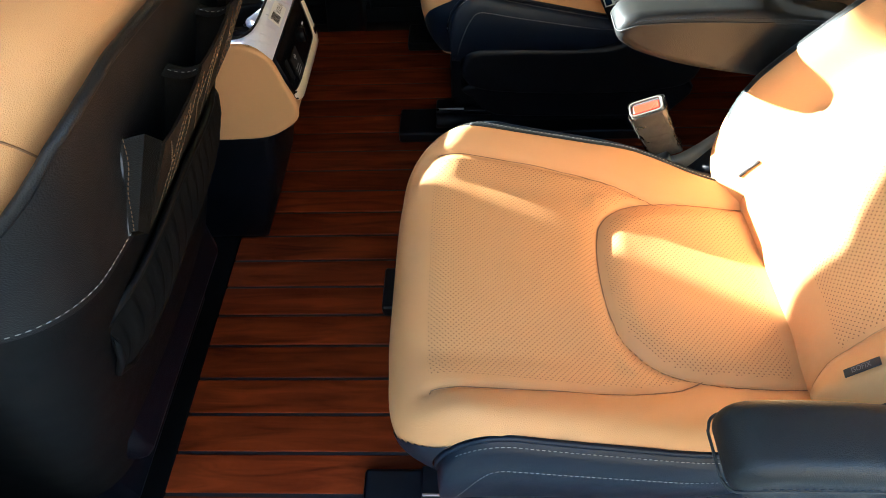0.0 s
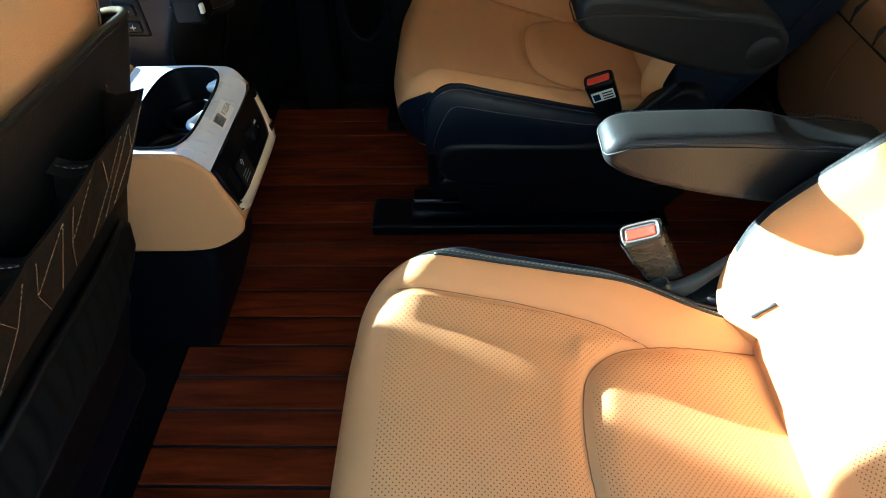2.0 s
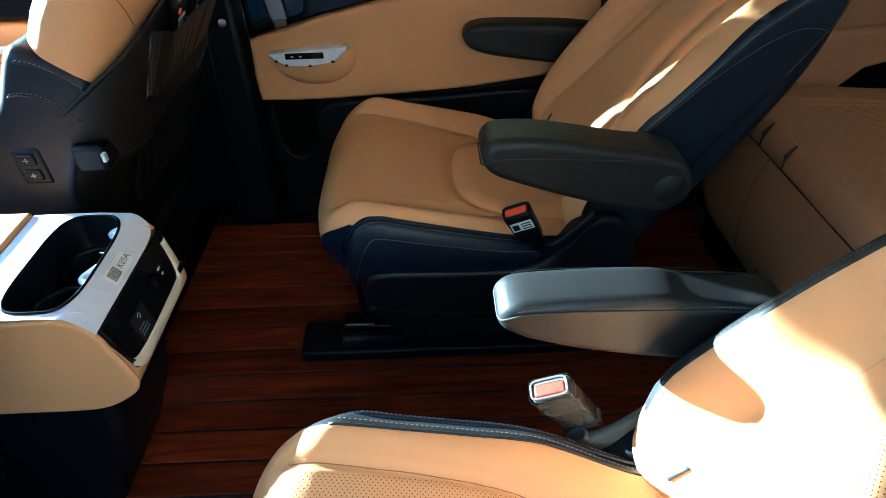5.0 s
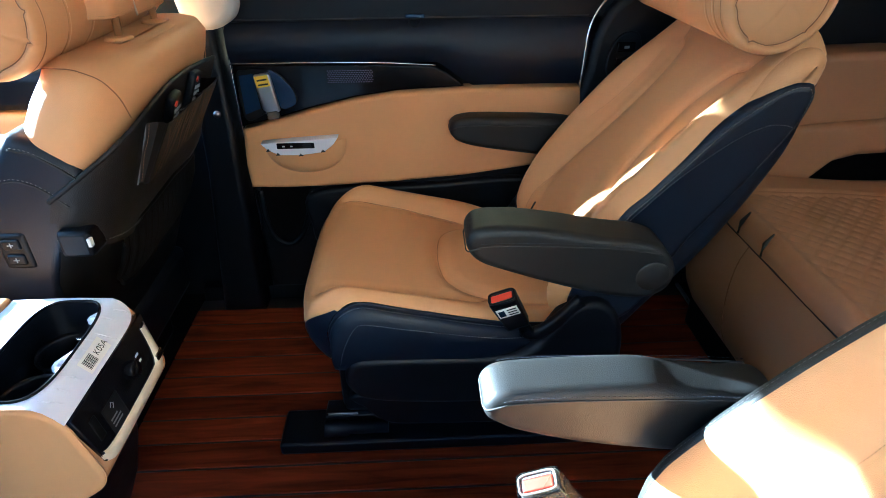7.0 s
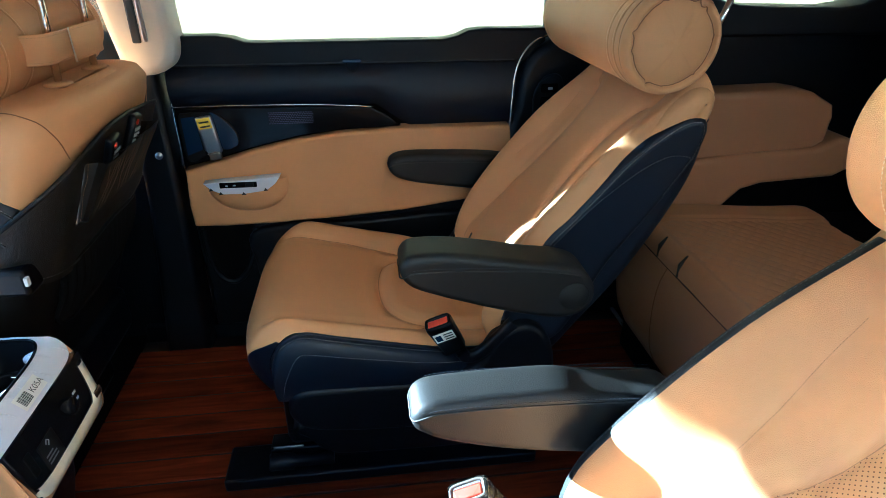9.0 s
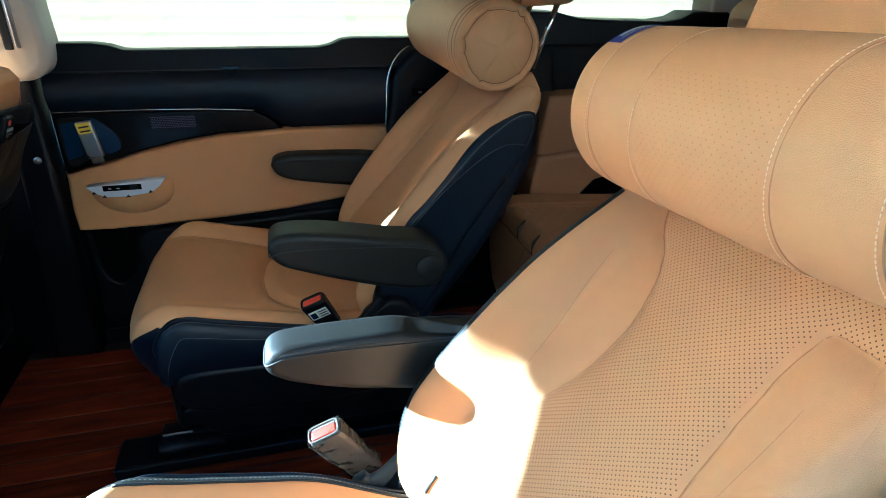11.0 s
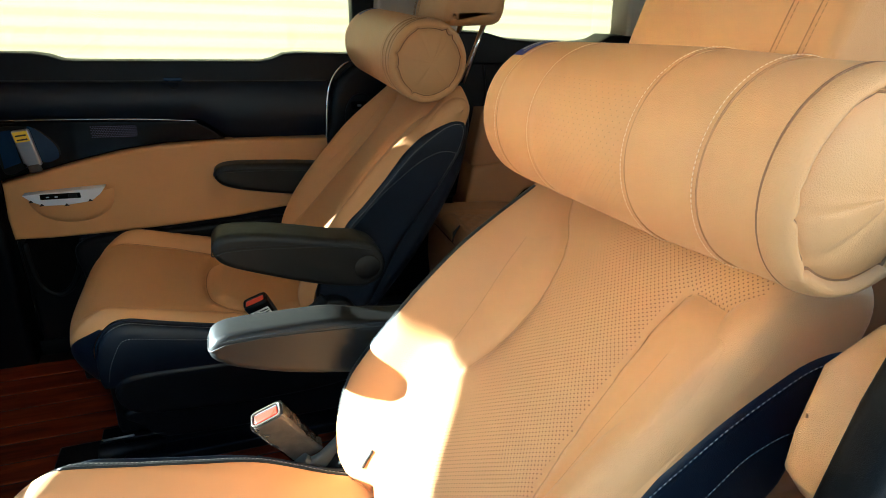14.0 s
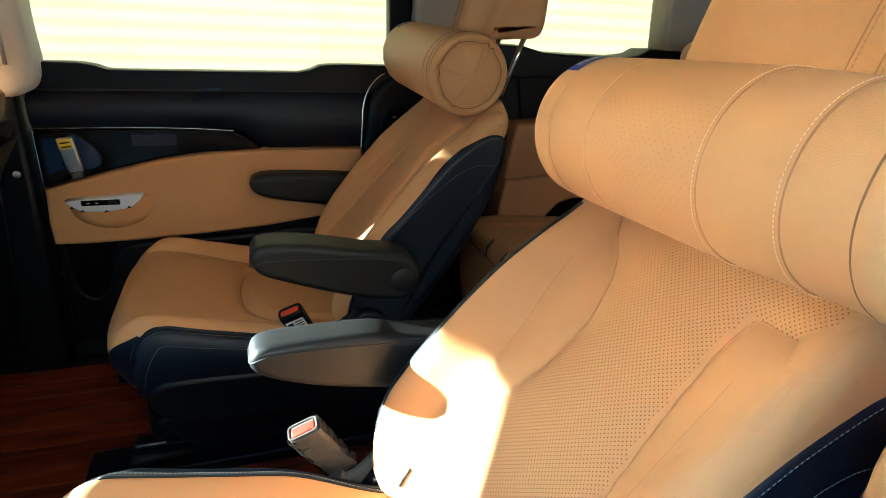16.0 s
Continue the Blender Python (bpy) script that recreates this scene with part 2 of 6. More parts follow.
def dashes(name, pts, mat, length=0.0038, gap=0.0025, r=0.00055):
    """A row of stitches: short rounded bars along a curve."""
    p = np.array(pts, float)
    s = np.r_[0, np.cumsum(np.linalg.norm(np.diff(p, axis=0), axis=1))]
    at = lambda w: np.array([np.interp(w, s, p[:, k]) for k in range(3)])
    verts, faces = [], []
    w = gap
    while w + length < s[-1]:
        a, b = at(w), at(w + length)
        t = (b - a) / (np.linalg.norm(b - a) + 1e-9)
        u = np.cross(t, (0.31, 0.52, 0.79)); u /= np.linalg.norm(u); v = np.cross(t, u)
        o = len(verts)
        for q, k in ((a, 0.5), (a + t * length * 0.25, 1.0), (b - t * length * 0.25, 1.0), (b, 0.5)):
            for d in (u, v, -u, -v):
                verts.append(q + d * r * k)
        for i in range(3):
            for j in range(4):
                faces.append((o + 4 * i + j, o + 4 * i + (j + 1) % 4, o + 4 * i + 4 + (j + 1) % 4, o + 4 * i + 4 + j))
        faces += [(o, o + 1, o + 2, o + 3), (o + 12, o + 13, o + 14, o + 15)]
        w += length + gap
    return build(name, verts, faces, mat)

def rounded(name, outline, lo, hi, r, mat, axis="y", n=96, seg=4, smooth_outline=True, r2=None):
    """A flat body with a curved outline in the plane across an axis, from lo to hi along it, its rims rounded."""
    o = cr(outline, n, True) if smooth_outline else np.array(outline, float)
    n = len(o)
    area = 0.5 * np.sum(o[:, 0] * np.roll(o[:, 1], -1) - np.roll(o[:, 0], -1) * o[:, 1])
    if area < 0:
        o = o[::-1]
    e = np.roll(o, -1, 0) - o
    en = np.stack([-e[:, 1], e[:, 0]], 1); en /= np.linalg.norm(en, axis=1)[:, None] + 1e-9
    inn = en + np.roll(en, 1, 0)
    inn /= np.maximum(np.sum(inn * en, axis=1), 0.5)[:, None]
    r2 = r if r2 is None else r2
    rings = []
    for i in range(seg + 1):
        a = i / seg * math.pi / 2
        rings.append((lo + r * (1 - math.cos(a)), r * (1 - math.sin(a))))
    for i in range(seg + 1):
        a = (1 - i / seg) * math.pi / 2
        rings.append((hi - r2 * (1 - math.cos(a)), r2 * (1 - math.sin(a))))
    verts = []
    for d, off in rings:
        q = o + inn * off
        for x, z in q:
            verts.append((x, d, z) if axis == "y" else (d, x, z) if axis == "x" else (x, z, d))
    faces = []
    for i in range(len(rings) - 1):
        for j in range(n):
            k = (j + 1) % n
            faces.append((i * n + j, i * n + k, (i + 1) * n + k, (i + 1) * n + j))
    faces += [tuple(range(n)), tuple(range((len(rings) - 1) * n, len(rings) * n))]
    me = build(name, verts, faces, mat, True)
    me.polygons[-1].use_smooth = me.polygons[-2].use_smooth = False
    return me

def block(name, lo, hi, r, mat, seg=2, m=None):
    """A box with rounded edges; m turns it about its middle."""
    bm = bmesh.new()
    bmesh.ops.create_cube(bm, size=1)
    c = [(a + b) / 2 for a, b in zip(lo, hi)]
    for v in bm.verts:
        v.co = Vector([v.co[i] * (hi[i] - lo[i]) for i in range(3)])
    if r:
        bmesh.ops.bevel(bm, geom=list(bm.edges), offset=r, segments=seg, profile=0.5, affect="EDGES")
    for v in bm.verts:
        v.co = (m @ v.co if m else v.co) + Vector(c)
    me = bpy.data.meshes.new(name)
    bm.to_mesh(me); bm.free()
    me.materials.append(mat)
    if r:
        big = sorted(range(len(me.polygons)), key=lambda i: -me.polygons[i].area)[:6]
        me.polygons.foreach_set("use_smooth", [i not in big for i in range(len(me.polygons))])
    return me

def spin(name, profile, mat, at, n=32, axis="y", wob=None):
    """A turned body about an axis through at; profile: (radius, along)."""
    P = np.zeros((len(profile), n, 3))
    for i, (r, d) in enumerate(profile):
        for j in range(n):
            a = 2 * math.pi * j / n
            k = r * (1 + (wob(i, a) if wob else 0))
            u, v = k * math.cos(a), k * math.sin(a)
            P[i, j] = (at[0] + u, at[1] + d, at[2] + v) if axis == "y" else (at[0] + u, at[1] + v, at[2] + d) if axis == "z" else (at[0] + d, at[1] + u, at[2] + v)
    return grid(name, P, mat, wrap=True)

def seam_distance(X, Y, lines):
    d = np.full(X.shape, 9.0)
    for ln in lines:
        for x, y in ln:
            d = np.minimum(d, np.hypot(X - x, Y - y))
    return d

def step(a, lo, hi):
    t = np.clip((a - lo) / (hi - lo), 0, 1)
    return t * t * (3 - 2 * t)

# ---- the two reclining seats of the second row ----
def lifted(pts, yc, s):
    """Seat coordinates (x, towards the aisle, z) to the place's."""
    p = np.array(pts, float).reshape(-1, 3).copy()
    p[:, 1] = yc + s * p[:, 1]
    return p

def surface(profile, nv, us, half, offset, shift=None):
    """A padded sheet: a side profile swept across, pushed out along its normal."""
    c = cr(profile, nv)
    t = np.gradient(c, axis=0); t /= np.linalg.norm(t, axis=1)[:, None]
    nrm = np.stack([-t[:, 1], t[:, 0]], 1)
    C, U = np.meshgrid(np.arange(nv), us, indexing="ij")
    hw = half(c[:, 0], c[:, 1])
    Y = U * hw[:, None]
    X0 = np.broadcast_to(c[:, 0:1], U.shape); Z0 = np.broadcast_to(c[:, 1:2], U.shape)
    arc = np.r_[0, np.cumsum(np.linalg.norm(np.diff(c, axis=0), axis=1))]
    S = np.broadcast_to(arc[:, None], U.shape)
    off = offset(X0, Y, Z0, U, S)
    P = np.stack([X0 + nrm[:, 0:1] * off, Y, Z0 + nrm[:, 1:2] * off], -1)
    if shift is not None:
        P[..., 0] += shift(X0, Y, Z0, U)
    return P, np.stack([S, Y], -1), c, arc

def on_sheet(P, UV, pts):
    """Points of a sheet at given (arc, across)."""
    out = []
    arc = UV[:, 0, 0]
    for a, y in pts:
        i = int(np.clip(np.searchsorted(arc, a), 1, len(arc) - 1))
        f = (a - arc[i - 1]) / (arc[i] - arc[i - 1] + 1e-9)
        row, ys = P[i - 1] * (1 - f) + P[i] * f, UV[i - 1, :, 1] * (1 - f) + UV[i, :, 1] * f
        out.append([np.interp(y, ys, row[:, k]) for k in range(3)])
    return np.array(out)

CUSHION = [(0.030, 0.262), (0.010, 0.286), (-0.002, 0.318), (0.0, 0.352), (0.020, 0.383), (0.056, 0.398), (0.12, 0.391),
           (0.2, 0.376), (0.3, 0.354), (0.4, 0.337), (0.5, 0.324), (0.57, 0.318)]
BACK = [(0.55, 0.285), (0.528, 0.34), (0.535, 0.41), (0.565, 0.48), (0.612, 0.55), (0.672, 0.625), (0.745, 0.71), (0.815, 0.79),
        (0.855, 0.836), (0.868, 0.847), (0.880, 0.852)]

def recliner(yc, s, label, drop, crest, low_by):
    seat = thing("captain_seat", (0.3, yc, 0), label, "car seat", "second row seats")
    L = lambda p: lifted(p, yc, s)
    us = np.sin(np.linspace(-1, 1, 115) * math.pi / 2 * 0.92) / math.sin(math.pi / 2 * 0.92)

    # cushion
    cushion = [(x, z - low_by) for x, z in CUSHION]
    c0 = cr(cushion, 110)
    arc0 = np.r_[0, np.cumsum(np.linalg.norm(np.diff(c0, axis=0), axis=1))]
    A = lambda x: float(np.interp(x, c0[25:, 0], arc0[25:]))
    insert = [(A(0.53), 0.152), (A(0.46), 0.155), (A(0.39), 0.152), (A(0.335), 0.137), (A(0.297), 0.10), (A(0.284), 0.05), (A(0.281), 0.0)]
    insert = cr(insert + [(a, -y) for a, y in insert[-2::-1]], 150)
    bol = cr([(A(0.022), 0.197), (A(0.05), 0.193), (A(0.15), 0.189), (A(0.27), 0.182), (A(0.34), 0.17), (A(0.372), 0.158), (A(0.388), 0.15)], 60)
    bol2 = bol * (1, -1)

    def puff(X, Y, Z, U, S):
        a = np.abs(U)
        b = crest * step(a, 0.66 if s < 0 else 0.54, 0.90 if s < 0 else 0.94) * (0.3 + 0.7 * step(X, -0.01, 0.08)) * (1 - 0.75 * step(X, 0.30, 0.52))
        edge = 0.016 * np.clip((a - 0.88) / 0.12, 0, 1) ** 2
        d = seam_distance(S, Y, [insert, bol, bol2])
        inside = (np.abs(Y) < 0.15) & (X > 0.28) & (Z < 0.39)
        return b - edge - 0.0065 * np.exp(-(d / 0.0055) ** 2) + 0.006 * step(d, 0.0, 0.035) * (1 + 0.5 * inside)

    P, UV, c, arc = surface(cushion, 110, us, lambda x, z: 0.252 - 0.036 * step(x, 0.34, 0.54) - 0.012 * step(0.36 - z, 0.0, 0.12) * (x < 0.1),
                            puff, lambda X, Y, Z, U: 0.058 * np.abs(U) ** 5 * (1 - step(X, 0.02, 0.2)))
    Xc = np.broadcast_to(c[:, 0:1], UV.shape[:2])
    perf = ((np.abs(UV[..., 1]) < 0.178) & (UV[..., 0] > A(0.02) + 0.0) & (Xc < 0.5)).astype(int)
    d = seam_distance(UV[..., 0], UV[..., 1], [insert])
    perf[(d < 0.009)] = 0
    edge_y = np.interp(UV[..., 0], bol[:, 0], bol[:, 1])
    perf[np.abs(UV[..., 1]) > edge_y - 0.008] = 0
    Q = L(P).reshape(P.shape)
    bound = lambda z: 1.0 - (0.24 * step(0.392 - z, 0.0, 0.11) if s > 0 else 0.17 * step(0.392 - z, 0.0, 0.09))
    u0 = bound(c[:, 1])
    perf[(np.abs(us)[None, :] > u0[:, None] + 0.012) & (np.arange(110) < 45)[:, None] & (c[:, 0] < 0.03)[:, None] & (c[:, 1] < 0.385)[:, None]] = 2
    band = np.broadcast_to(us, UV.shape[:2]) > (0.905 if s > 0 else 2.0)
    perf[band & (UV[..., 0] > A(0.03))] = 2
    part("seat_cushion", grid("seat_cushion", Q, [TAN, PERF if s > 0 else FINE, ARM if s > 0 else DARK], UV, perf[:-1, :-1].ravel()), seat, "tan leather cushion with a perforated middle")
    if s > 0:
        jb = int(np.argmax(us > 0.905))
        part("piping", tube("piping", L(P[30:104, jb] + (0, 0, 0.0005)), 0.0022, ARM, 6), seat)
        part("stitching", dashes("stitching", L(P[30:104, jb + 4] + (0, 0, 0.0005)), THREAD, 0.0035, 0.003, 0.00045), seat)
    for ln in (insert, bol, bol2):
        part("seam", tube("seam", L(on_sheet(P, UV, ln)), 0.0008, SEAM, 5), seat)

    # black corners low on the nose
    nose = [i for i in range(110) if c[i, 1] < 0.392 and c[i, 0] < 0.03 and i < 45]
    for sg in (1, -1):
        N = np.zeros((len(nose), 9, 3))
        for k, i in enumerate(nose):
            u0 = float(bound(np.array(c[i, 1])))
            yr = np.linspace(u0, 1.0, 9) * abs(UV[i, -1, 1])
            row = on_sheet(P, UV, [(arc[i], sg * q) for q in yr])
            row[:, 0] -= 0.0018; row[:, 2] += 0.0008; row[:, 1] += sg * 0.0010
            N[k] = row
        part("side_trim", grid("side_trim", L(N).reshape(N.shape), DARK), seat)

    # black side trims of the cushion, with two rows of stitches
    rows = np.arange(2, 108)
    for e in (0, -1):
        E = P[rows, e].copy()
        pad = np.pad(E, ((8, 8), (0, 0)), mode="edge"); E = np.stack([np.convolve(pad[:, k], np.ones(17) / 17, "valid") for k in range(3)], 1)
        sg = np.sign(E[0, 1])
        low = np.stack([np.maximum(E[:, 0] + 0.004, 0.038 + 0.02 * step(0.40 - E[:, 2], 0, 0.12) * (E[:, 0] < 0.1)), E[:, 1] + sg * 0.004, np.full(len(E), 0.238)], -1)
        low[:, 2] = np.minimum(0.238, E[:, 2] - 0.02)
        T = np.linspace(0, 1, 14)
        Tz = T ** 1.35
        G = E[:, None] * (1 - T)[None, :, None] + low[:, None] * T[None, :, None]
        G[..., 2] = E[:, None, 2] * (1 - Tz) + low[:, None, 2] * Tz
        G[..., 1] += sg * (0.024 * np.sin(np.pi * np.clip(T * 1.0, 0, 1)) ** 0.6)[None] * (1 - 0.4 * step(E[:, 0], 0.4, 0.55))[:, None]
        part("side_trim", grid("side_trim", L(G).reshape(G.shape), DARK), seat, "black leather side with white stitching")
        part("piping", tube("piping", L(E + (0, sg * 0.001, 0.001)), 0.0036, DARK, 7), seat)
        for k, lo in ((1, 20), (4, 26)):
            st = (G[lo:, k] if k == 4 else 0.4 * G[lo:, 0] + 0.6 * G[lo:, 1]).copy(); st[:, 1] += sg * (0.0006 if k == 4 else 0.0028)
            if k == 4:
                st = cr([G[18, 11] + (0, sg * .0006, 0), G[21, 8] + (0, sg * .0006, 0), G[26, 5] + (0, sg * .0006, 0)] + [st[j] for j in range(4, len(st), 8)], 120)
            part("stitching", dashes("stitching", L(st), THREAD), seat)

    # base: pan, plastic side shields with the hump over the hinge, rails
    part("seat_pan", block("seat_pan", L([(0.06, -0.215, 0.07)])[0] if s > 0 else L([(0.06, 0.215, 0.07)])[0],
                           L([(0.56, 0.215, 0.29)])[0] if s > 0 else L([(0.56, -0.215, 0.29)])[0], 0.02, PLASTIC), seat)
    shield = [(0.084, 0.235), (0.097, 0.262), (0.122, 0.277), (0.20, 0.279), (0.33, 0.276), (0.425, 0.281), (0.468, 0.308), (0.502, 0.362), (0.528, 0.390), (0.562, 0.402), (0.598, 0.388),
              (0.624, 0.345), (0.634, 0.28), (0.625, 0.19), (0.56, 0.160), (0.40, 0.152), (0.22, 0.158), (0.125, 0.172), (0.092, 0.20)]
    foot = [(0.120, 0.175), (0.60, 0.175), (0.60, 0.09), (0.56, 0.075), (0.22, 0.080), (0.150, 0.095), (0.122, 0.128)]
    for sg in (1, -1):
        y0, y1 = sorted((yc + sg * 0.225, yc + sg * 0.278))
        part("side_shield", rounded("side_shield", shield, y0, y1, 0.014, PLASTIC), seat, "black plastic side shield")
        y0, y1 = sorted((yc + sg * 0.215, yc + sg * 0.262))
        part("lower_shield", rounded("lower_shield", foot, y0, y1, 0.008, PLASTIC, n=60), seat)
        y0, y1 = sorted((yc + sg * 0.158, yc + sg * 0.262))
        part("rail_cover", block("rail_cover", (-0.078, y0, 0.0), (0.62, y1, 0.032), 0.006, PLASTIC), seat, "black floor rail cover")
        y0, y1 = sorted((yc + sg * 0.165, yc + sg * 0.215))
        part("rail", block("rail", (0.02, y0, 0.03), (0.60, y1, 0.066), 0.003, PLASTIC), seat)
        part("rail_lip", block("rail_lip", (0.022, y0 + 0.002, 0.066), (0.092, y0 + 0.006, 0.071), 0.001, STEEL), seat)
        part("rail_end", spin("rail_end", [(0.001, 0), (0.017, 0), (0.019, 0.004), (0.019, 0.05), (0.014, 0.055), (0.014, 0.14), (0.001, 0.14)], PLASTIC, (0.02, yc + sg * 0.236, 0.051), 20, "x"), seat)

    # backrest
    lean = 0.022
    yb = yc + s * lean
    L = lambda p: lifted(p, yb, s)
    c1 = cr(BACK, 110)
    arc1 = np.r_[0, np.cumsum(np.linalg.norm(np.diff(c1, axis=0), axis=1))]
    B = lambda z: float(np.interp(z, c1[8:95, 1], arc1[8:95]))
    mid = cr([(B(0.335), 0.158), (B(0.385), 0.153), (B(0.43), 0.146), (B(0.49), 0.128), (B(0.56), 0.108), (B(0.63), 0.090), (B(0.71), 0.086), (B(0.765), 0.101), (B(0.795), 0.117), (arc1[-14], 0.134), (arc1[-2], 0.152)], 110)
    mid2 = mid * (1, -1)
    for ln in (mid, mid2):
        ln[:, 1] -= 0.018
    if s > 0:
        mid = cr([(B(0.335), 0.140), (B(0.385), 0.135), (B(0.43), 0.128), (B(0.49), 0.113), (B(0.545), 0.094), (B(0.588), 0.078), (B(0.63), 0.061), (B(0.685), 0.056), (B(0.73), 0.071), (B(0.762), 0.098), (B(0.79), 0.134), (arc1[-2], 0.185)], 110)
        mid2 = cr([(B(0.335), -0.176), (B(0.385), -0.171), (B(0.43), -0.169), (B(0.50), -0.162), (B(0.56), -0.153), (B(0.612), -0.138), (B(0.66), -0.127), (B(0.71), -0.117), (B(0.75), -0.1125), (B(0.779), -0.116), (B(0.797), -0.126), (B(0.813), -0.143), (B(0.827), -0.168), (B(0.838), -0.198)], 110)
    low = cr([(B(0.385), -0.196), (B(0.40), -0.15), (B(0.41), -0.08), (B(0.413), 0.0), (B(0.41), 0.08), (B(0.40), 0.15), (B(0.385), 0.196)], 60)
    crease = cr([(B(0.60), 0.163), (B(0.66), 0.152), (B(0.72), 0.150), (B(0.76), 0.156)], 40)
    crease2 = crease * (1, -1)
    if s > 0:
        crease = cr([(B(0.592), 0.132), (B(0.64), 0.137), (B(0.69), 0.145), (B(0.737), 0.150)], 40)
        crease2 = cr([(B(0.55), -0.170), (B(0.60), -0.168), (B(0.67), -0.164), (B(0.705), -0.162), (B(0.737), -0.158)], 40)

    def puff2(X, Y, Z, U, S):
        a = np.abs(U)
        b = 0.040 * step(a, 0.56, 0.88) * (1 - 0.65 * step(Z, 0.66, 0.84)) * (0.35 + 0.65 * step(Z, 0.30, 0.40))
        if s > 0:
            b = np.where(U < 0, 0.026 * step(a, 0.40, 0.98) * (1 - 0.55 * step(Z, 0.66, 0.84)) * (0.35 + 0.65 * step(Z, 0.30, 0.40)), b)
        if s > 0:
            b = b + step(U, 0.60, 0.88) * np.interp(Z, [0.40, 0.48, 0.62, 0.74, 0.82], [0.006, 0.022, 0.020, 0.012, 0.004])
        edge = 0.034 * np.clip((a - 0.87) / 0.13, 0, 1) ** 2
        d = seam_distance(S, Y, [mid, mid2])
        d2 = seam_distance(S, Y, [crease, crease2])
        return b - edge - 0.006 * np.exp(-(d / 0.0055) ** 2) + 0.005 * step(d, 0, 0.035) - 0.0022 * np.exp(-(d2 / 0.006) ** 2)

    half = lambda x, z: np.interp(z, [0.28, 0.36, 0.45, 0.6, 0.74, 0.82, 0.87, 0.89], [0.200, 0.222, 0.240 if s > 0 else 0.230, 0.232 if s > 0 else 0.228, 0.224, 0.222, 0.208, 0.198])
    P, UV, c, arc = surface(BACK, 110, us, half, puff2)
    Zc = np.broadcast_to(c[:, 1:2], UV.shape[:2])
    perf = ((UV[..., 1] < np.interp(UV[..., 0], mid[:, 0], mid[:, 1]) - 0.004) & (UV[..., 1] > np.interp(UV[..., 0], mid2[:, 0], mid2[:, 1]) + 0.004) & (Zc > 0.405) & (UV[..., 0] < arc1[-3])).astype(int)
    band = np.broadcast_to(us, UV.shape[:2]) > (0.85 if s > 0 else 2.0)
    perf[band & (Zc > 0.42) & (UV[..., 0] < B(0.80))] = 2
    part("backrest", grid("backrest", L(P).reshape(P.shape), [TAN, PERF if s > 0 else FINE, ARM if s > 0 else DARK], UV, perf[:-1, :-1].ravel()), seat, "tan leather backrest with a perforated middle")
    if s > 0:
        jb = int(np.argmax(us > 0.85))
        rows = [i for i in range(110) if c[i, 1] > 0.42 and UV[i, 0, 0] < B(0.80)]
        part("stitching", dashes("stitching", L(P[rows, jb + 3] + (-0.0005, 0, 0.0005)), DIM, 0.003, 0.003, 0.0004), seat)
    for ln in (mid, mid2):
        part("seam", tube("seam", L(on_sheet(P, UV, ln)), 0.0006, SEAMT, 5), seat)
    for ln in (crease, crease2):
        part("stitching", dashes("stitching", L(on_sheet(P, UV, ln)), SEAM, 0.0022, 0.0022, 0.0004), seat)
    wing = [(0.522, 0.40), (0.547, 0.508), (0.574, 0.569), (0.622, 0.629), (0.670, 0.682), (0.730, 0.737), (0.785, 0.788), (0.812, 0.804), (0.842, 0.805), (0.870, 0.788),
            (0.884, 0.758), (0.882, 0.725), (0.866, 0.66), (0.843, 0.597), (0.80, 0.54), (0.745, 0.492), (0.69, 0.42), (0.645, 0.35), (0.585, 0.325), (0.538, 0.345)]
    wing = [(0.276 + (x - 0.276) * 1.012, 1.071 + (z - 1.071) * 1.012) for x, z in wing]
    line = cr([(0.60, 0.548), (0.66, 0.602), (0.721, 0.658), (0.765, 0.698), (0.797, 0.718), (0.825, 0.727), (0.85, 0.722), (0.867, 0.705)], 60) * 1.012 - (0.276 * 0.012 + 0.007, 1.071 * 0.012 - 0.008)
    if s < 0:
        wing = [(0.530, 0.415), (0.556, 0.500), (0.5966, 0.5704), (0.636, 0.6154), (0.6818, 0.6676), (0.7405, 0.7346), (0.7997, 0.7824), (0.828, 0.799), (0.849, 0.804), (0.870, 0.800),
                (0.8811, 0.780), (0.8775, 0.752), (0.8690, 0.727), (0.8516, 0.6957), (0.8248, 0.652), (0.7822, 0.5886), (0.7297, 0.5127), (0.69, 0.43), (0.645, 0.35), (0.585, 0.325), (0.538, 0.345)]
        line = cr([(0.585, 0.533), (0.6106, 0.5618), (0.6695, 0.6275), (0.716, 0.6705), (0.7699, 0.7121), (0.8097, 0.7304), (0.832, 0.732), (0.8491, 0.7289), (0.862, 0.722)], 60)
    full = wing
    outer = [(0.525, 0.392), (0.553, 0.490), (0.587, 0.545), (0.642, 0.605), (0.691, 0.650), (0.717, 0.672), (0.770, 0.714), (0.826, 0.748), (0.858, 0.763), (0.892, 0.7685), (0.916, 0.764),
             (0.924, 0.742), (0.914, 0.713), (0.894, 0.650), (0.878, 0.591), (0.815, 0.534), (0.751, 0.485), (0.695, 0.412), (0.649, 0.341), (0.589, 0.316), (0.541, 0.336)]
    line2 = cr([(0.66, 0.520), (0.715, 0.566), (0.7753, 0.6252), (0.8063, 0.6560), (0.8300, 0.6690), (0.8563, 0.6770), (0.8900, 0.6772)], 60)
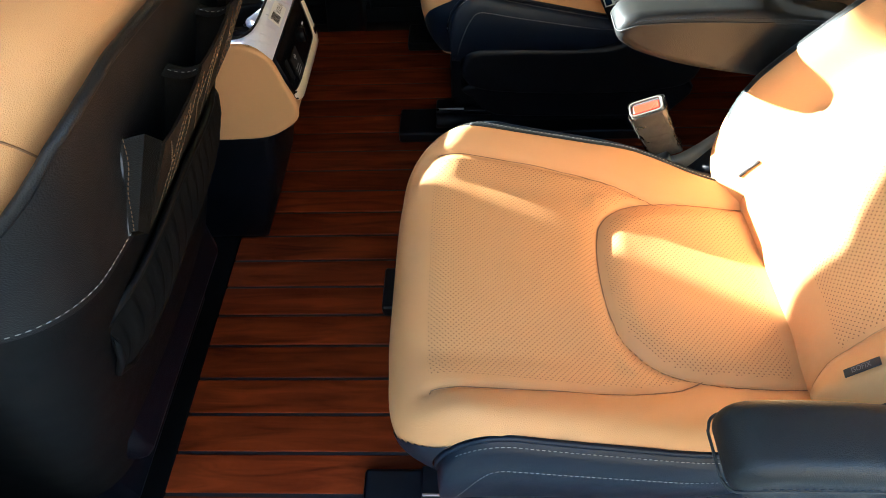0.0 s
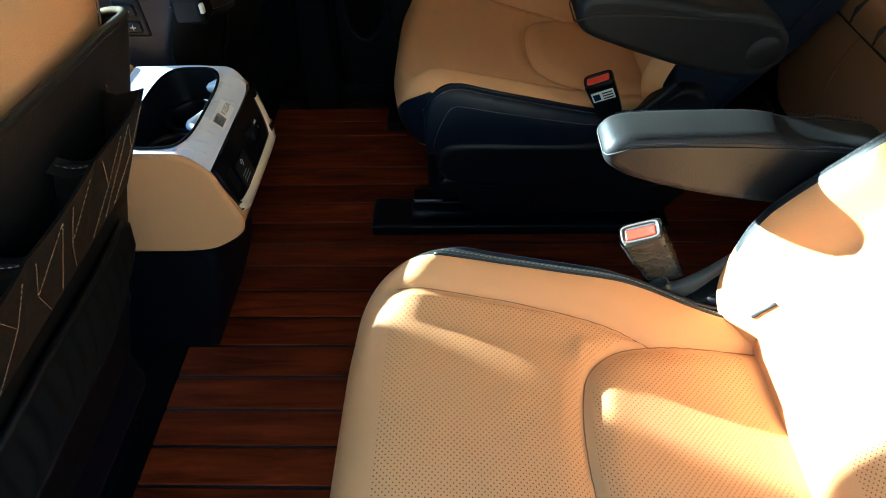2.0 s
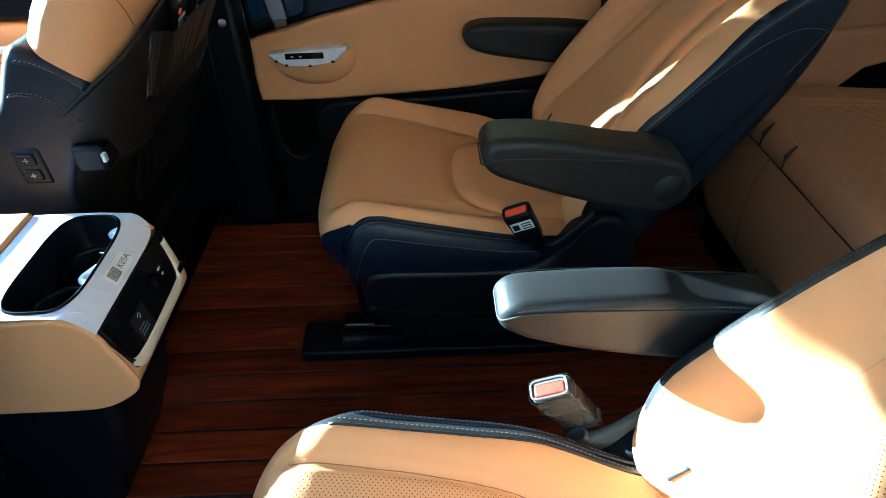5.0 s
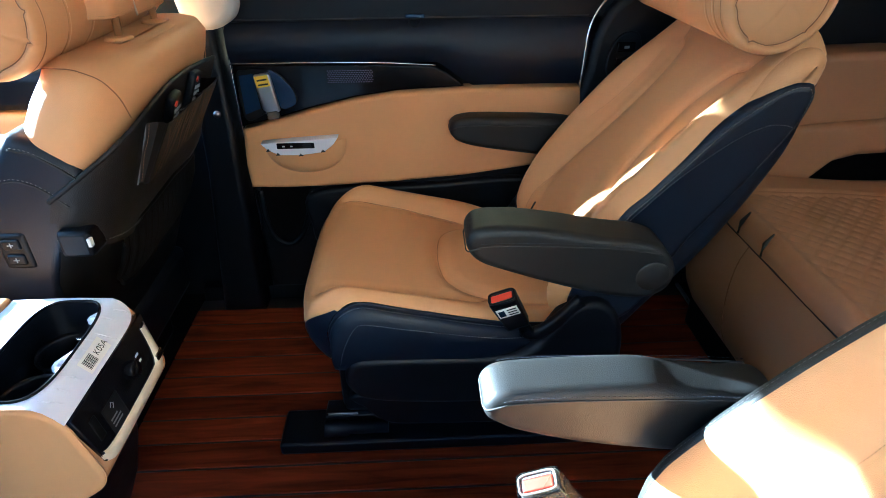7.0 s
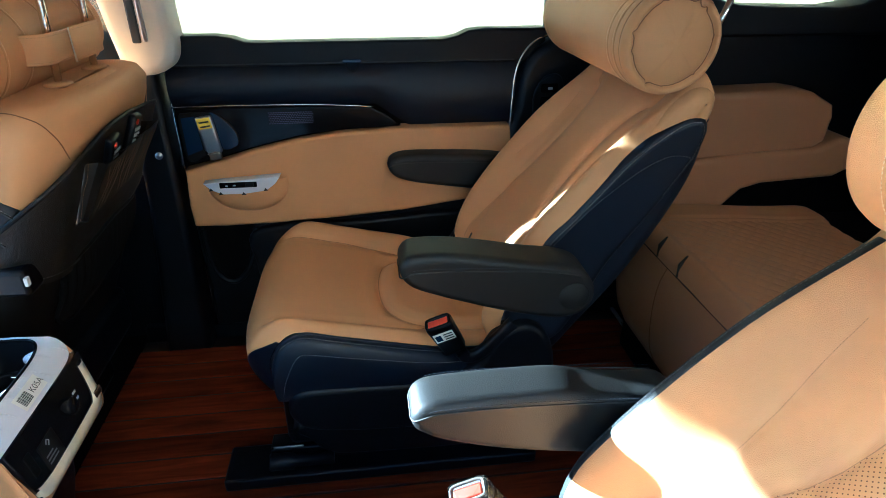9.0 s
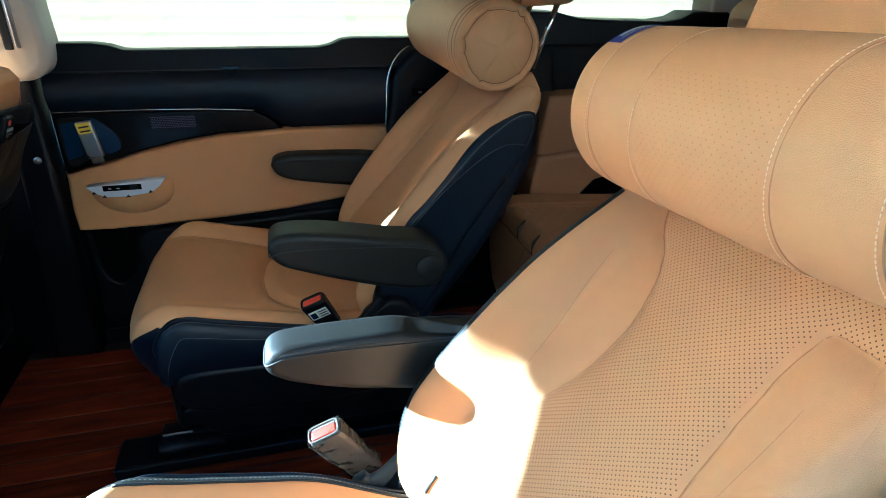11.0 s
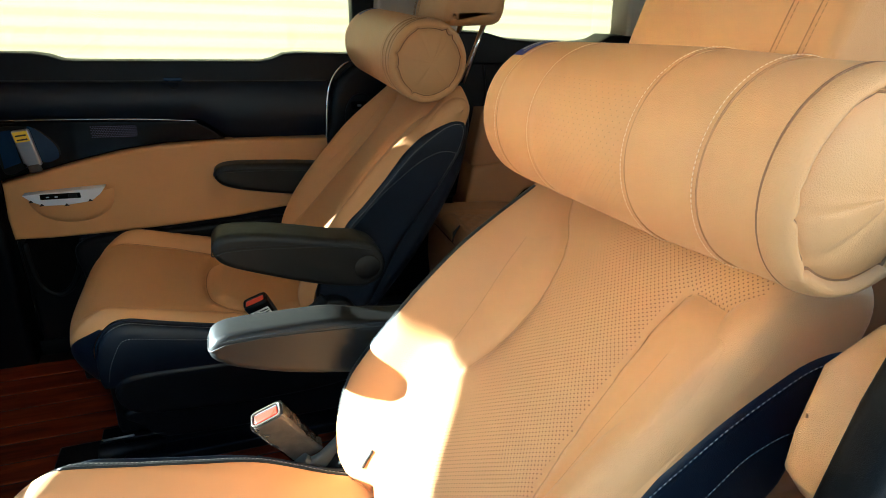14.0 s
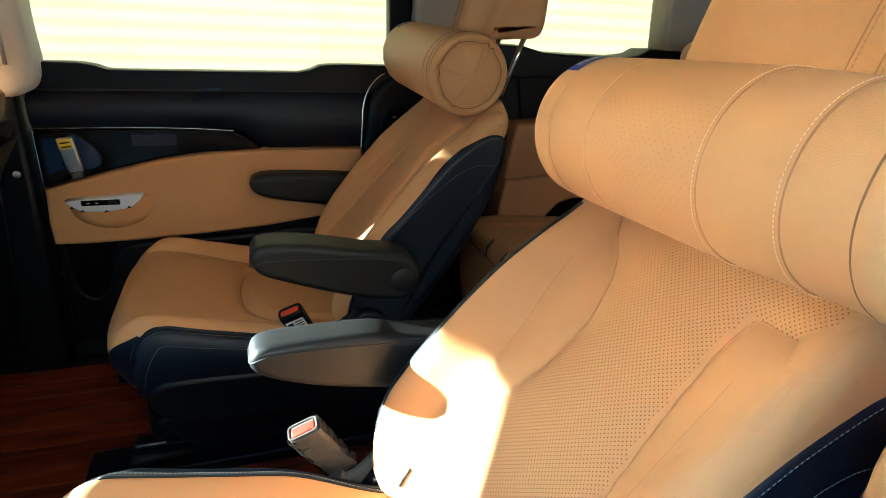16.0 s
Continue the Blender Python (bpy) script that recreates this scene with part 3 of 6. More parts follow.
    for sg in (1, -1):
        wing = full if sg == s else outer
        y0, y1 = sorted((yb + sg * 0.165, yb + sg * 0.2265))
        cheek = [(x, z) if x < 0.70 or z < 0.70 else (x + 0.012 * (x - 0.70) / 0.18, z + 0.046 * float(step(np.array(x), 0.72, 0.86))) for x, z in full]
        if sg != s:
            cheek = [(x + 0.045 * float(step(np.array(x), 0.76, 0.88)), z) for x, z in cheek]
        part("side_bolster", rounded("side_bolster", cheek, y0, y1, 0.03, TAN, seg=8), seat)
        y0, y1 = sorted((yb + sg * 0.175, yb + sg * 0.232))
        side = part("side_trim", rounded("side_trim", wing, y0, y1, 0.018, DARK, seg=6), seat, "black leather wing with white stitching")
        yo = yb + sg * 0.2328
        part("stitching", dashes("stitching", [(x, yo, z) for x, z in (line if sg == s else line2)], THREAD), side)
        o = cr(wing, 160, True); o = o[10:92]
        nn = np.stack([np.gradient(o[:, 1]), -np.gradient(o[:, 0])], 1); nn /= np.linalg.norm(nn, axis=1)[:, None]
        part("stitching", dashes("stitching", [(x, yb + sg * 0.2314, z) for x, z in o + nn * 0.0115], THREAD), side)
    shell = [(0.575, 0.32), (0.61, 0.45), (0.68, 0.555), (0.80, 0.70), (0.855, 0.78), (0.872, 0.81), (0.892, 0.815), (0.905, 0.78), (0.885, 0.66), (0.80, 0.49), (0.70, 0.35), (0.63, 0.27)]
    part("back_shell", rounded("back_shell", shell, yb - 0.200, yb + 0.200, 0.03, DARK), seat)

    # armrests
    arm = [(0.316, 0.603), (0.322, 0.628), (0.345, 0.638), (0.40, 0.637), (0.47, 0.626), (0.54, 0.612), (0.60, 0.603), (0.640, 0.585), (0.662, 0.548), (0.655, 0.513),
           (0.625, 0.494), (0.585, 0.494), (0.52, 0.508), (0.45, 0.530), (0.385, 0.553), (0.335, 0.575)]
    for sg in (1, -1):
        dz = drop if sg == s or s > 0 else 0.038
        w1, dx = (0.342, -0.02) if sg != s and s > 0 else (0.362, 0.0)
        q0 = 0.277
        pad = [(x + dx, z - dz) for x, z in arm]
        groove = cr([(0.312, 0.585), (0.324, 0.6005), (0.345, 0.606), (0.40, 0.606), (0.50, 0.600), (0.58, 0.592), (0.66, 0.575)], 80) - (-dx, dz)
        if s > 0 and sg > 0:
            q0, w1 = 0.267, 0.334
            pad = [(0.3085, 0.562), (0.313, 0.577), (0.326, 0.5855), (0.350, 0.589), (0.42, 0.591), (0.49, 0.590), (0.535, 0.5805), (0.585, 0.573), (0.64, 0.567), (0.668, 0.53), (0.655, 0.49),
                   (0.61, 0.474), (0.51, 0.486), (0.42, 0.504), (0.350, 0.5265), (0.325, 0.540), (0.3125, 0.550)]
            groove = cr([(0.300, 0.545), (0.312, 0.561), (0.325, 0.5715), (0.345, 0.5765), (0.42, 0.5775), (0.545, 0.572), (0.64, 0.562), (0.68, 0.556)], 80)
        elif s < 0 and sg > 0:
            q0, w1 = 0.243, 0.305
            pad = [(0.3225, 0.555), (0.327, 0.569), (0.345, 0.580), (0.385, 0.585), (0.47, 0.583), (0.584, 0.577), (0.64, 0.565), (0.66, 0.53), (0.65, 0.49), (0.60, 0.475), (0.565, 0.480),
                   (0.47, 0.494), (0.3865, 0.5087), (0.345, 0.523), (0.327, 0.540)]
            groove = cr([(0.30, 0.553), (0.33, 0.561), (0.40, 0.565), (0.584, 0.558), (0.67, 0.545)], 80)
        pad = cr(pad, 150, True)
        y0, y1 = sorted((yc + sg * q0, yc + sg * w1))
        a = part("armrest", rounded("armrest", pad, y0, y1, 0.015, ARM, seg=6, smooth_outline=False), seat, "dark leather armrest")
        xs_ = groove[:, 0]
        keep = (xs_ > pad[:, 0].min() + 0.016) & (xs_ < pad[:, 0].max() - 0.03)
        line_ = groove[keep]
        tip = (pad[:, 0].min() - 0.0002, float(line_[0, 1]) - 0.010)
        for yy, k in ((y0 - 0.0002, 1), (y1 + 0.0002, -1)):
            pts = [(x, yy, z) for x, z in line_]
            lead = cr([(tip[0], yy + k * 0.014, tip[1]), (tip[0] + 0.003, yy + k * 0.0055, tip[1] + 0.0015), (tip[0] + 0.008, yy + k * 0.0015, tip[1] + 0.005), pts[0]], 14)
            part("seam", tube("seam", [tuple(p) for p in lead[:-1]] + pts, 0.0013, INK, 6), a)
            part("stitching", dashes("stitching", [(x, yy, z + 0.006) for x, yy, z in pts], BLUETH, 0.0035, 0.0025, 0.0005), a)
        part("seam", tube("seam", [(tip[0], yy, tip[1]) for yy in np.linspace(y0 + 0.014, y1 - 0.014, 8)], 0.0013, INK, 6), a)
        yy = yc + sg * w1
        part("hinge_cap", spin("hinge_cap", [(0.0001, 0.0016 * sg), (0.026, 0.0016 * sg), (0.0275, 0.0), (0.0275, -0.006 * sg)], ARM, (0.622 + dx, yy, 0.541 - dz), 36), a)
        part("hinge_bolt", spin("hinge_bolt", [(0.001, 0), (0.02, 0), (0.02, 0.05), (0.001, 0.05)], PLASTIC, (0.622 + dx, min(yc + sg * 0.25, yc + sg * 0.30), 0.541 - dz), 20), a)

    # headrest, behind the neck roll
    hz = [(0.868, 0.990), (0.880, 1.05), (0.905, 1.115), (0.935, 1.15), (0.985, 1.155), (1.018, 1.12), (1.018, 1.05), (1.013, 1.008), (0.995, 0.988), (0.95, 0.984), (0.90, 0.982)]
    wide = 0.145 if s > 0 else 0.128
    if s < 0:
        hz = [(x - 0.012, z + 0.010) for x, z in hz]
    hr = part("headrest", rounded("headrest", hz, yb - wide, yb + wide, 0.012 if s > 0 else 0.028, TAN, seg=5), seat, "tan leather headrest on two posts")
    for yy in (-0.088, -0.118):
        fr = cr(hz, 96, True)[:34]
        part("stitching", dashes("stitching", [(x - 0.001, yb + s * yy, z + 0.0006) for x, z in fr], SEAMT, 0.0045, 0.0015, 0.0007), hr)
        part("seam", tube("seam", [(x - 0.0004, yb + s * (yy + 0.006), z) for x, z in fr], 0.0007, SEAMT, 5), hr)
    for sg in (1, -1):
        part("post", tube("post", [(0.925, yb + sg * 0.07, 0.86), (0.985, yb + sg * 0.07, 1.03)], 0.0065, CHROME, 12), hr)

    # tags sewn in at the lower backrest
    for sg in ((1,) if s > 0 else (1, -1)):
        g = L(on_sheet(P, UV, [(B(0.374), sg * 0.152), (B(0.392), sg * 0.149), (B(0.410), sg * 0.1455)]))
        part("side_tag", tube("side_tag", g, 0.0026, INK, 6), seat)
    return seat, P, UV, B, L

def latch_badge(seat, P, UV, B, L):
    """A woven tag on the outer lower backrest, with its word."""
    Q = L(P).reshape(P.shape)
    i, j = np.unravel_index(np.argmin(np.linalg.norm(Q - (0.502, -0.169, 0.450), axis=-1)), Q.shape[:2])
    c = Q[i, j]
    n = Vector(Q[i + 2, j] - Q[i - 2, j]).cross(Vector(Q[i, j + 2] - Q[i, j - 2])).normalized()
    if n.x > 0:
        n = -n
    ex = Vector((0.014, -0.004, 0.036)); ex = (ex - n * ex.dot(n)).normalized()
    ez = n.cross(ex).normalized()
    m = Matrix((ex, ez, n)).transposed().to_4x4(); m.translation = Vector(c) + n * 0.002
    me = block("badge", (-0.0215, -0.0046, -0.001), (0.0215, 0.0046, 0.001), 0.0006, INK)
    me.transform(m)
    b = part("badge", me, seat, "black woven tag with light letters")
    cu = bpy.data.curves.new("badge_text", "FONT"); cu.body = "ISOFIX"; cu.size = 0.0080; cu.align_x = cu.align_y = "CENTER"
    tmp = new("badge_text", cu); dg = bpy.context.evaluated_depsgraph_get()
    tm = bpy.data.meshes.new_from_object(tmp.evaluated_get(dg)); bpy.data.objects.remove(tmp)
    tm.materials.append(DIM)
    right = ex.copy()
    up = n.cross(right).normalized(); right = up.cross(n).normalized()
    k = Matrix((right, up, n)).transposed().to_4x4(); k.translation = Vector(c) + n * 0.0034
    tm.transform(k)
    part("lettering", tm, b)

def buckle(yc, s, label, wrapped, x=0.382, y=0.276, z=0.44):
    """A belt buckle on its stalk, standing at the aisle side of a cushion."""
    th = thing("seat_belt_buckle", (x + 0.05, yc + s * y, 0.33), label, "belt buckle", "belt buckles")
    tilt = Matrix.Translation((x, yc + s * y, z)) @ Euler((radians(16), radians(-27 if wrapped else -24), radians(-8))).to_matrix().to_4x4()
    put = lambda me: (me.transform(tilt), me)[1]
    long = 0.125 if wrapped else 0.088
    case = block("housing", (-0.027, -0.0150, -long), (0.027, 0.0150, 0.004), 0.006, CLEAR if wrapped else PLASTIC, 4)
    for v in case.vertices:
        q = min(1.0, max(0.0, -v.co.z / long))
        v.co.x *= 1.0 - (0.06 if wrapped else 0.16) * q
        v.co.y *= 1.0 - 0.12 * q
        if wrapped:
            v.co.x += 0.0012 * math.sin(70 * v.co.z + 2)
    hs = part("housing", put(case), th, "in clear wrapping film" if wrapped else "")
    lip = [(0.0245 * math.copysign(abs(math.cos(a)) ** 0.4, math.cos(a)), 0.0125 * math.copysign(abs(math.sin(a)) ** 0.4, math.sin(a)), 0.0045) for a in np.linspace(0, 2 * math.pi, 40, endpoint=False)]
    part("rim", put(tube("rim", lip, 0.0022, CLEAR if wrapped else PLASTIC, 6, True)), hs)
    part("release_button", put(block("release_button", (-0.0205, -0.0095, 0.001), (0.0205, 0.0062, 0.0058), 0.002, RED_SHADED if wrapped else RED, 3)), th, "red release button")
    part("slot", put(block("slot", (-0.020, 0.0066, 0.0025), (0.020, 0.0105, 0.0046), 0.0004, INK)), th)
    if not wrapped:
        lab = part("sticker", put(block("sticker", (-0.020, -0.0162, -0.038), (0.021, -0.0150, -0.013), 0.0002, PAPER)), th, "white paper sticker")
        for k in range(3):
            part("print", put(block("print", (0.0, -0.0167, -0.020 - 0.007 * k), (0.018, -0.0161, -0.0175 - 0.007 * k), 0, INK)), lab)
        part("print", put(block("print", (-0.017, -0.0167, -0.034), (-0.005, -0.0161, -0.018), 0, NAVY)), lab)
    else:
        # loose film: crinkled sheet round the case, open at the lower end
        n, m = 40, 26
        F = np.zeros((m, n, 3))
        for i in range(m):
            q = i / (m - 1)
            for j in range(n):
                a = 2 * math.pi * j / n
                e = 0.32
                cx_, sy_ = math.copysign(abs(math.cos(a)) ** e, math.cos(a)), math.copysign(abs(math.sin(a)) ** e, math.sin(a))
                w_ = noise.noise(Vector((7 * math.cos(a), 7 * math.sin(a), 9 * q))) * 0.0014 + noise.noise(Vector((3 * math.cos(a), 3 * math.sin(a), 22 * q + 4))) * 0.0012
                g = 1.0 - 0.06 * q + 0.10 * max(0.0, q - 0.88) / 0.12
                F[i, j] = (cx_ * (0.0284 * g + w_ + 0.0004), sy_ * (0.0166 * (1 - 0.10 * q) + w_ + 0.0004), 0.003 - (long + 0.008) * q)
        part("film", put(grid("film", F, CLEAR, wrap=True)), th, "crinkled clear film")
    dip = -0.115 if wrapped else -0.085
    stalk = cr([(x + 0.046, y - 0.002, z + dip + 0.01), (x + 0.060, y - 0.004, z + dip - 0.004), (x + 0.085, y - 0.006, z + dip + 0.002), (x + 0.118, y - 0.008, z + dip + 0.030), (x + 0.152, y - 0.010, z + dip + 0.068)], 24)
    line = lifted(stalk, yc, s)
    t = np.gradient(stalk, axis=0); t /= np.linalg.norm(t, axis=1)[:, None]
    nr = np.stack([-t[:, 2], np.zeros(24), t[:, 0]], 1)
    S = np.zeros((24, 20, 3))
    for i in range(24):
        hw = (0.015 + 0.010 * i / 23) if wrapped else 0.013
        for j in range(20):
            a = 2 * math.pi * j / 20
            S[i, j] = line[i] + nr[i] * hw * math.copysign(abs(math.cos(a)) ** 0.6, math.cos(a)) + np.array((0, 0.010 * math.copysign(abs(math.sin(a)) ** 0.6, math.sin(a)), 0))
    part("stalk", grid("stalk", S, STALK if wrapped else PLASTIC, wrap=True), th)
    return th

YN, YF = 0.012, 0.965
nseat = recliner(YN, 1, "tan leather captain seat with black sides, partly sunlit", 0.056, 0.038, 0.0)
latch_badge(*nseat)
recliner(YF, -1, "tan leather captain seat with black sides beside the door", 0.024, 0.027, 0.010)
buckle(YN, 1, "red-buttoned belt buckle still wrapped in clear film", True, z=0.427)
buckle(YF, -1, "black belt buckle with red button and white sticker", False, x=0.39, z=0.42)

# ---- neck rolls ----
def neck_roll(yc, s, x, z, label, tilt=0.0, L1=0.240, L0=-0.252, rings=(0.195, 0.155, 0.005, -0.09, -0.165), taper=0.0, tag_y=0.197, patch=(-0.080, -0.006)):
    th = thing("neck_roll_pillow", (x, yc, z - 0.085), label, "neck pillow", "neck rolls")
    R = 0.0865
    # flat end disc drawn into a gathered band, smooth body, rounded far end
    prof = [(0.00004, L0 - 0.010), (0.02, L0 - 0.0095), (0.038, L0 - 0.007), (0.052, L0 - 0.003), (0.062, L0 + 0.002), (0.0675, L0 + 0.0065), (0.0695, L0 + 0.0095), (0.0712, L0 + 0.0062), (0.0745, L0 + 0.0022), (0.0775, L0 + 0.0015),
            (0.0805, L0 + 0.003), (0.0838, L0 + 0.0075), (0.0858, L0 + 0.014), (0.0866, L0 + 0.0195), (0.0855, L0 + 0.0225), (0.0868, L0 + 0.026)]
    for y in np.linspace(L0 + 0.034, L1 - 0.04, 60):
        g = sum(math.exp(-((y - q) / 0.005) ** 2) for q in rings)
        prof.append((R * (1 + 0.008 * math.sin(y * 11 + 1)) - 0.0017 * g, y))
    prof += [(0.0866, L1 - 0.024), (0.0858, L1 - 0.013), (0.083, L1 - 0.004), (0.077, L1 + 0.003), (0.066, L1 + 0.007), (0.05, L1 + 0.009), (0.025, L1 + 0.010), (0.001, L1 + 0.010)]
    rnd = random.Random(int(1000 * (x + yc) + 9))
    tucks = [(2 * math.pi * (k + rnd.uniform(-0.45, 0.45)) / 9, rnd.choice((0.15, 0.3, 0.5, 1.0, 1.2)), rnd.uniform(0.03, 0.07)) for k in range(9)]
    def wob(i, a):
        e = (0, 0, 0.06, 0.2, 0.45, 0.8, 1.0, 1.0, 0.9, 0.7, 0.4, 0.2, 0.08)[i] if i < 13 else 0.0
        f = sum(h * math.exp(-(((a - c + math.pi) % (2 * math.pi) - math.pi) / v) ** 2) for c, h, v in tucks)
        return e * (0.075 * f - 0.012 + 0.010 * math.sin(3 * a + 1) + 0.006 * math.sin(7 * a)) + 0.006 * math.sin(2 * a + 0.05 * i)
    def dent(i, a):
        """Soft folds running inward from the tucks over the disc."""
        if i > 5:
            return 0.0
        return sum(0.0035 * h * (i / 5) * math.exp(-(((a - c + math.pi) % (2 * math.pi) - math.pi) / (v * 1.6)) ** 2) for c, h, v in tucks)
    thin = lambda d: 1.015 * (1 - taper * float(step(np.array(-d), 0.08, 0.27))) if taper else 1.0
    na = 160
    P = np.zeros((len(prof), na, 3)); UV = np.zeros((len(prof), na, 2))
    for i, (r, d) in enumerate(prof):
        for j in range(na):
            a = 2 * math.pi * j / na
            k = r * (1 + wob(i, a)) * thin(d)
            P[i, j] = (k * math.cos(a), d + dent(i, a), k * math.sin(a)); UV[i, j] = (d, R * a)
    holes = np.array([[1 if patch[0] < prof[i][1] < patch[1] and i > 15 and 138 < 360 * j / na < 214 else 0 for j in range(na)] for i in range(len(prof) - 1)])
    me = grid("roll_cover", P, [TAN, DOTS], UV, holes.ravel(), wrap=True)
    place = Matrix.Translation((x, yc, z)) @ Euler((radians(s * tilt), 0, 0)).to_matrix().to_4x4()
    me.transform(place)
    body = part("roll_cover", me, th, "tan leather roll with puckered ends")
    ang = np.linspace(0, 2 * np.pi, 120, endpoint=False)
    for q in rings:
        k = thin(q)
        pts = [place @ Vector(((R * k + 0.0005) * math.cos(a), q + 0.0035, (R * k + 0.0005) * math.sin(a))) for a in ang]
        part("stitching", dashes("stitching", [tuple(p) for p in pts], THREADT, 0.0030, 0.0012, 0.0005), body)
        pts = [place @ Vector(((R * k - 0.0014) * math.cos(a), q, (R * k - 0.0014) * math.sin(a))) for a in ang]
        part("seam", tube("seam", [tuple(p) for p in pts], 0.0009, SEAMT, 4, True), body)
    k = thin(L0 + 0.0225)
    pts = [place @ Vector((0.0857 * k * math.cos(a), L0 + 0.0225, 0.0857 * k * math.sin(a))) for a in ang]
    part("seam", tube("seam", [tuple(p) for p in pts], 0.0010, SEAM, 4, True), body)
    k = thin(L0)
    pts = [place @ Vector((0.0697 * k * (1 + wob(6, a)) * math.cos(a), L0 + 0.0088, 0.0697 * k * (1 + wob(6, a)) * math.sin(a))) for a in np.linspace(0, 2 * np.pi, 160, endpoint=False)]
    part("seam", tube("seam", [tuple(p) for p in pts], 0.0014, SEAM, 5, True), body)
    # a small blue cloth label near one end, on the upper front
    n = 8
    G = np.zeros((n, 9, 3)); R2 = R * thin(tag_y) + 0.0014
    for i, y in enumerate(np.linspace(tag_y - 0.0125, tag_y + 0.0125, n)):
        for j, a in enumerate(np.radians(np.linspace(93, 126, 9))):
            G[i, j] = place @ Vector((R2 * math.cos(a), y, R2 * math.sin(a)))
    tag = part("cloth_label", grid("cloth_label", G, BLUE), th, "small blue woven label")
    for a0, a1, ya, yb in ((101, 119, tag_y + 0.001, tag_y + 0.008), (99, 121, tag_y - 0.005, tag_y - 0.003)):
        G2 = np.zeros((4, 4, 3))
        for i, y in enumerate(np.linspace(ya, yb, 4)):
            for j, a in enumerate(np.radians(np.linspace(a0, a1, 4))):
                G2[i, j] = place @ Vector(((R2 + 0.0006) * math.cos(a), y, (R2 + 0.0006) * math.sin(a)))
        part("print", grid("print", G2, GREY), tag)
    return th

neck_roll(YN, 1, 0.7625, 0.937, "tan leather neck roll strapped to the sunlit seat", -4.3, L1=0.184, L0=-0.2735, rings=(0.134, 0.050, -0.118, -0.198), taper=0.075, tag_y=0.155, patch=(-0.116, 0.046))
neck_roll(YF, -1, 0.785, 0.925, "tan leather neck roll strapped to the door-side seat", rings=(0.205, -0.178, -0.205))

# ---- front seats, seen from behind ----
HEM = {1: ([-1.22, -1.1, -0.92, -0.824, -0.725, -0.573, -0.38, -0.19, 0, 0.23, 0.38, 0.56, 0.76, 1.0, 1.22], [0.70, 0.73, 0.77, 0.795, 0.806, 0.811, 0.807, 0.801, 0.799, 0.793, 0.789, 0.785, 0.775, 0.755, 0.72]),
       -1: ([-1.22, -1.026, -0.845, -0.73, -0.618, -0.458, -0.3, 0, 0.2, 0.5, 0.8, 1.0, 1.22], [0.65, 0.697, 0.738, 0.757, 0.766, 0.778, 0.783, 0.783, 0.777, 0.768, 0.755, 0.735, 0.70])}
def front_seat(yc, s, label, x0, pa, pb):
    """s: +1 where the aisle lies towards +y."""
    th = thing("front_seat", (-0.55, yc, 0), label, "car seat", "front seats")
    back = lambda z: x0 + (z - 0.649) * 0.40
    w = lambda z: np.interp(z, [0.12, 0.3, 0.5, 0.68, 0.76, 0.80, 0.83, 0.855, 0.87, 0.882], [0.245, 0.252, 0.260, 0.264, 0.262, 0.254, 0.237, 0.205, 0.165, 0.10])
    # padded body: front, sides and top in tan
    zs = [0.20, 0.28, 0.36, 0.44, 0.52, 0.60, 0.68, 0.75, 0.79, 0.82, 0.842, 0.858, 0.87, 0.878, 0.882]
    ths = [0.15, 0.155, 0.16, 0.165, 0.17, 0.175, 0.177, 0.175, 0.17, 0.16, 0.147, 0.13, 0.105, 0.075, 0.04]
    nn = 72
    P = np.zeros((len(zs), nn, 3))
    for i, (z, t) in enumerate(zip(zs, ths)):
        h = float(w(z))
        xb = back(z) - 0.012 - 0.055 * float(step(np.array(z), 0.80, 0.885)) ** 1.5
        for j in range(nn):
            a = 2 * math.pi * j / nn
            ca, sa = math.cos(a), math.sin(a)
            e = 0.42
            X = math.copysign(abs(ca) ** e, ca); Y = math.copysign(abs(sa) ** e, sa)
            bul = 0.02 * (1 - abs(Y) ** 2) if ca > 0 else 0
            P[i, j] = (xb - t / 2 + X * t / 2 + bul * 0.4 - 0.028 * abs(Y) ** 5 * X, yc + Y * h, z - 0.030 * float(step(np.array(z), 0.842, 0.886)))
    verts = P.reshape(-1, 3)
    faces = [(i * nn + j, i * nn + (j + 1) % nn, (i + 1) * nn + (j + 1) % nn, (i + 1) * nn + j) for i in range(len(zs) - 1) for j in range(nn)]
    faces += [tuple(range(nn)), tuple(range((len(zs) - 1) * nn, len(zs) * nn))]
    part("backrest", build("backrest", verts, faces, TAN), th, "tan leather backrest")
    # leatherette cover over the back, its top edge an arch
    def cover(name, edge_lo, edge_hi, out, mat, k=70, r=16, reach=1.30):
        G = np.zeros((r, k, 3))
        for j, u in enumerate(np.linspace(-reach, reach, k)):
            zl, zh = edge_lo(u), edge_hi(u)
            for i, q in enumerate(np.linspace(0, 1, r)):
                z = zl + (zh - zl) * q
                h, rad = float(w(z)) + 0.008, 0.078
                a = abs(u) * h
                flat = h - rad
                if a <= flat:
                    dx, y = 0.0, a
                elif a <= flat + rad * math.pi / 2:
                    t = (a - flat) / rad
                    dx, y = rad * (1 - math.cos(t)), flat + rad * math.sin(t)
                else:
                    dx, y = rad + (a - flat - rad * math.pi / 2), h
                G[i, j] = (back(z) + out - dx - 0.010 * min(1, abs(u)) ** 2, yc + math.copysign(y, u), z)
        return grid(name, G, mat), G
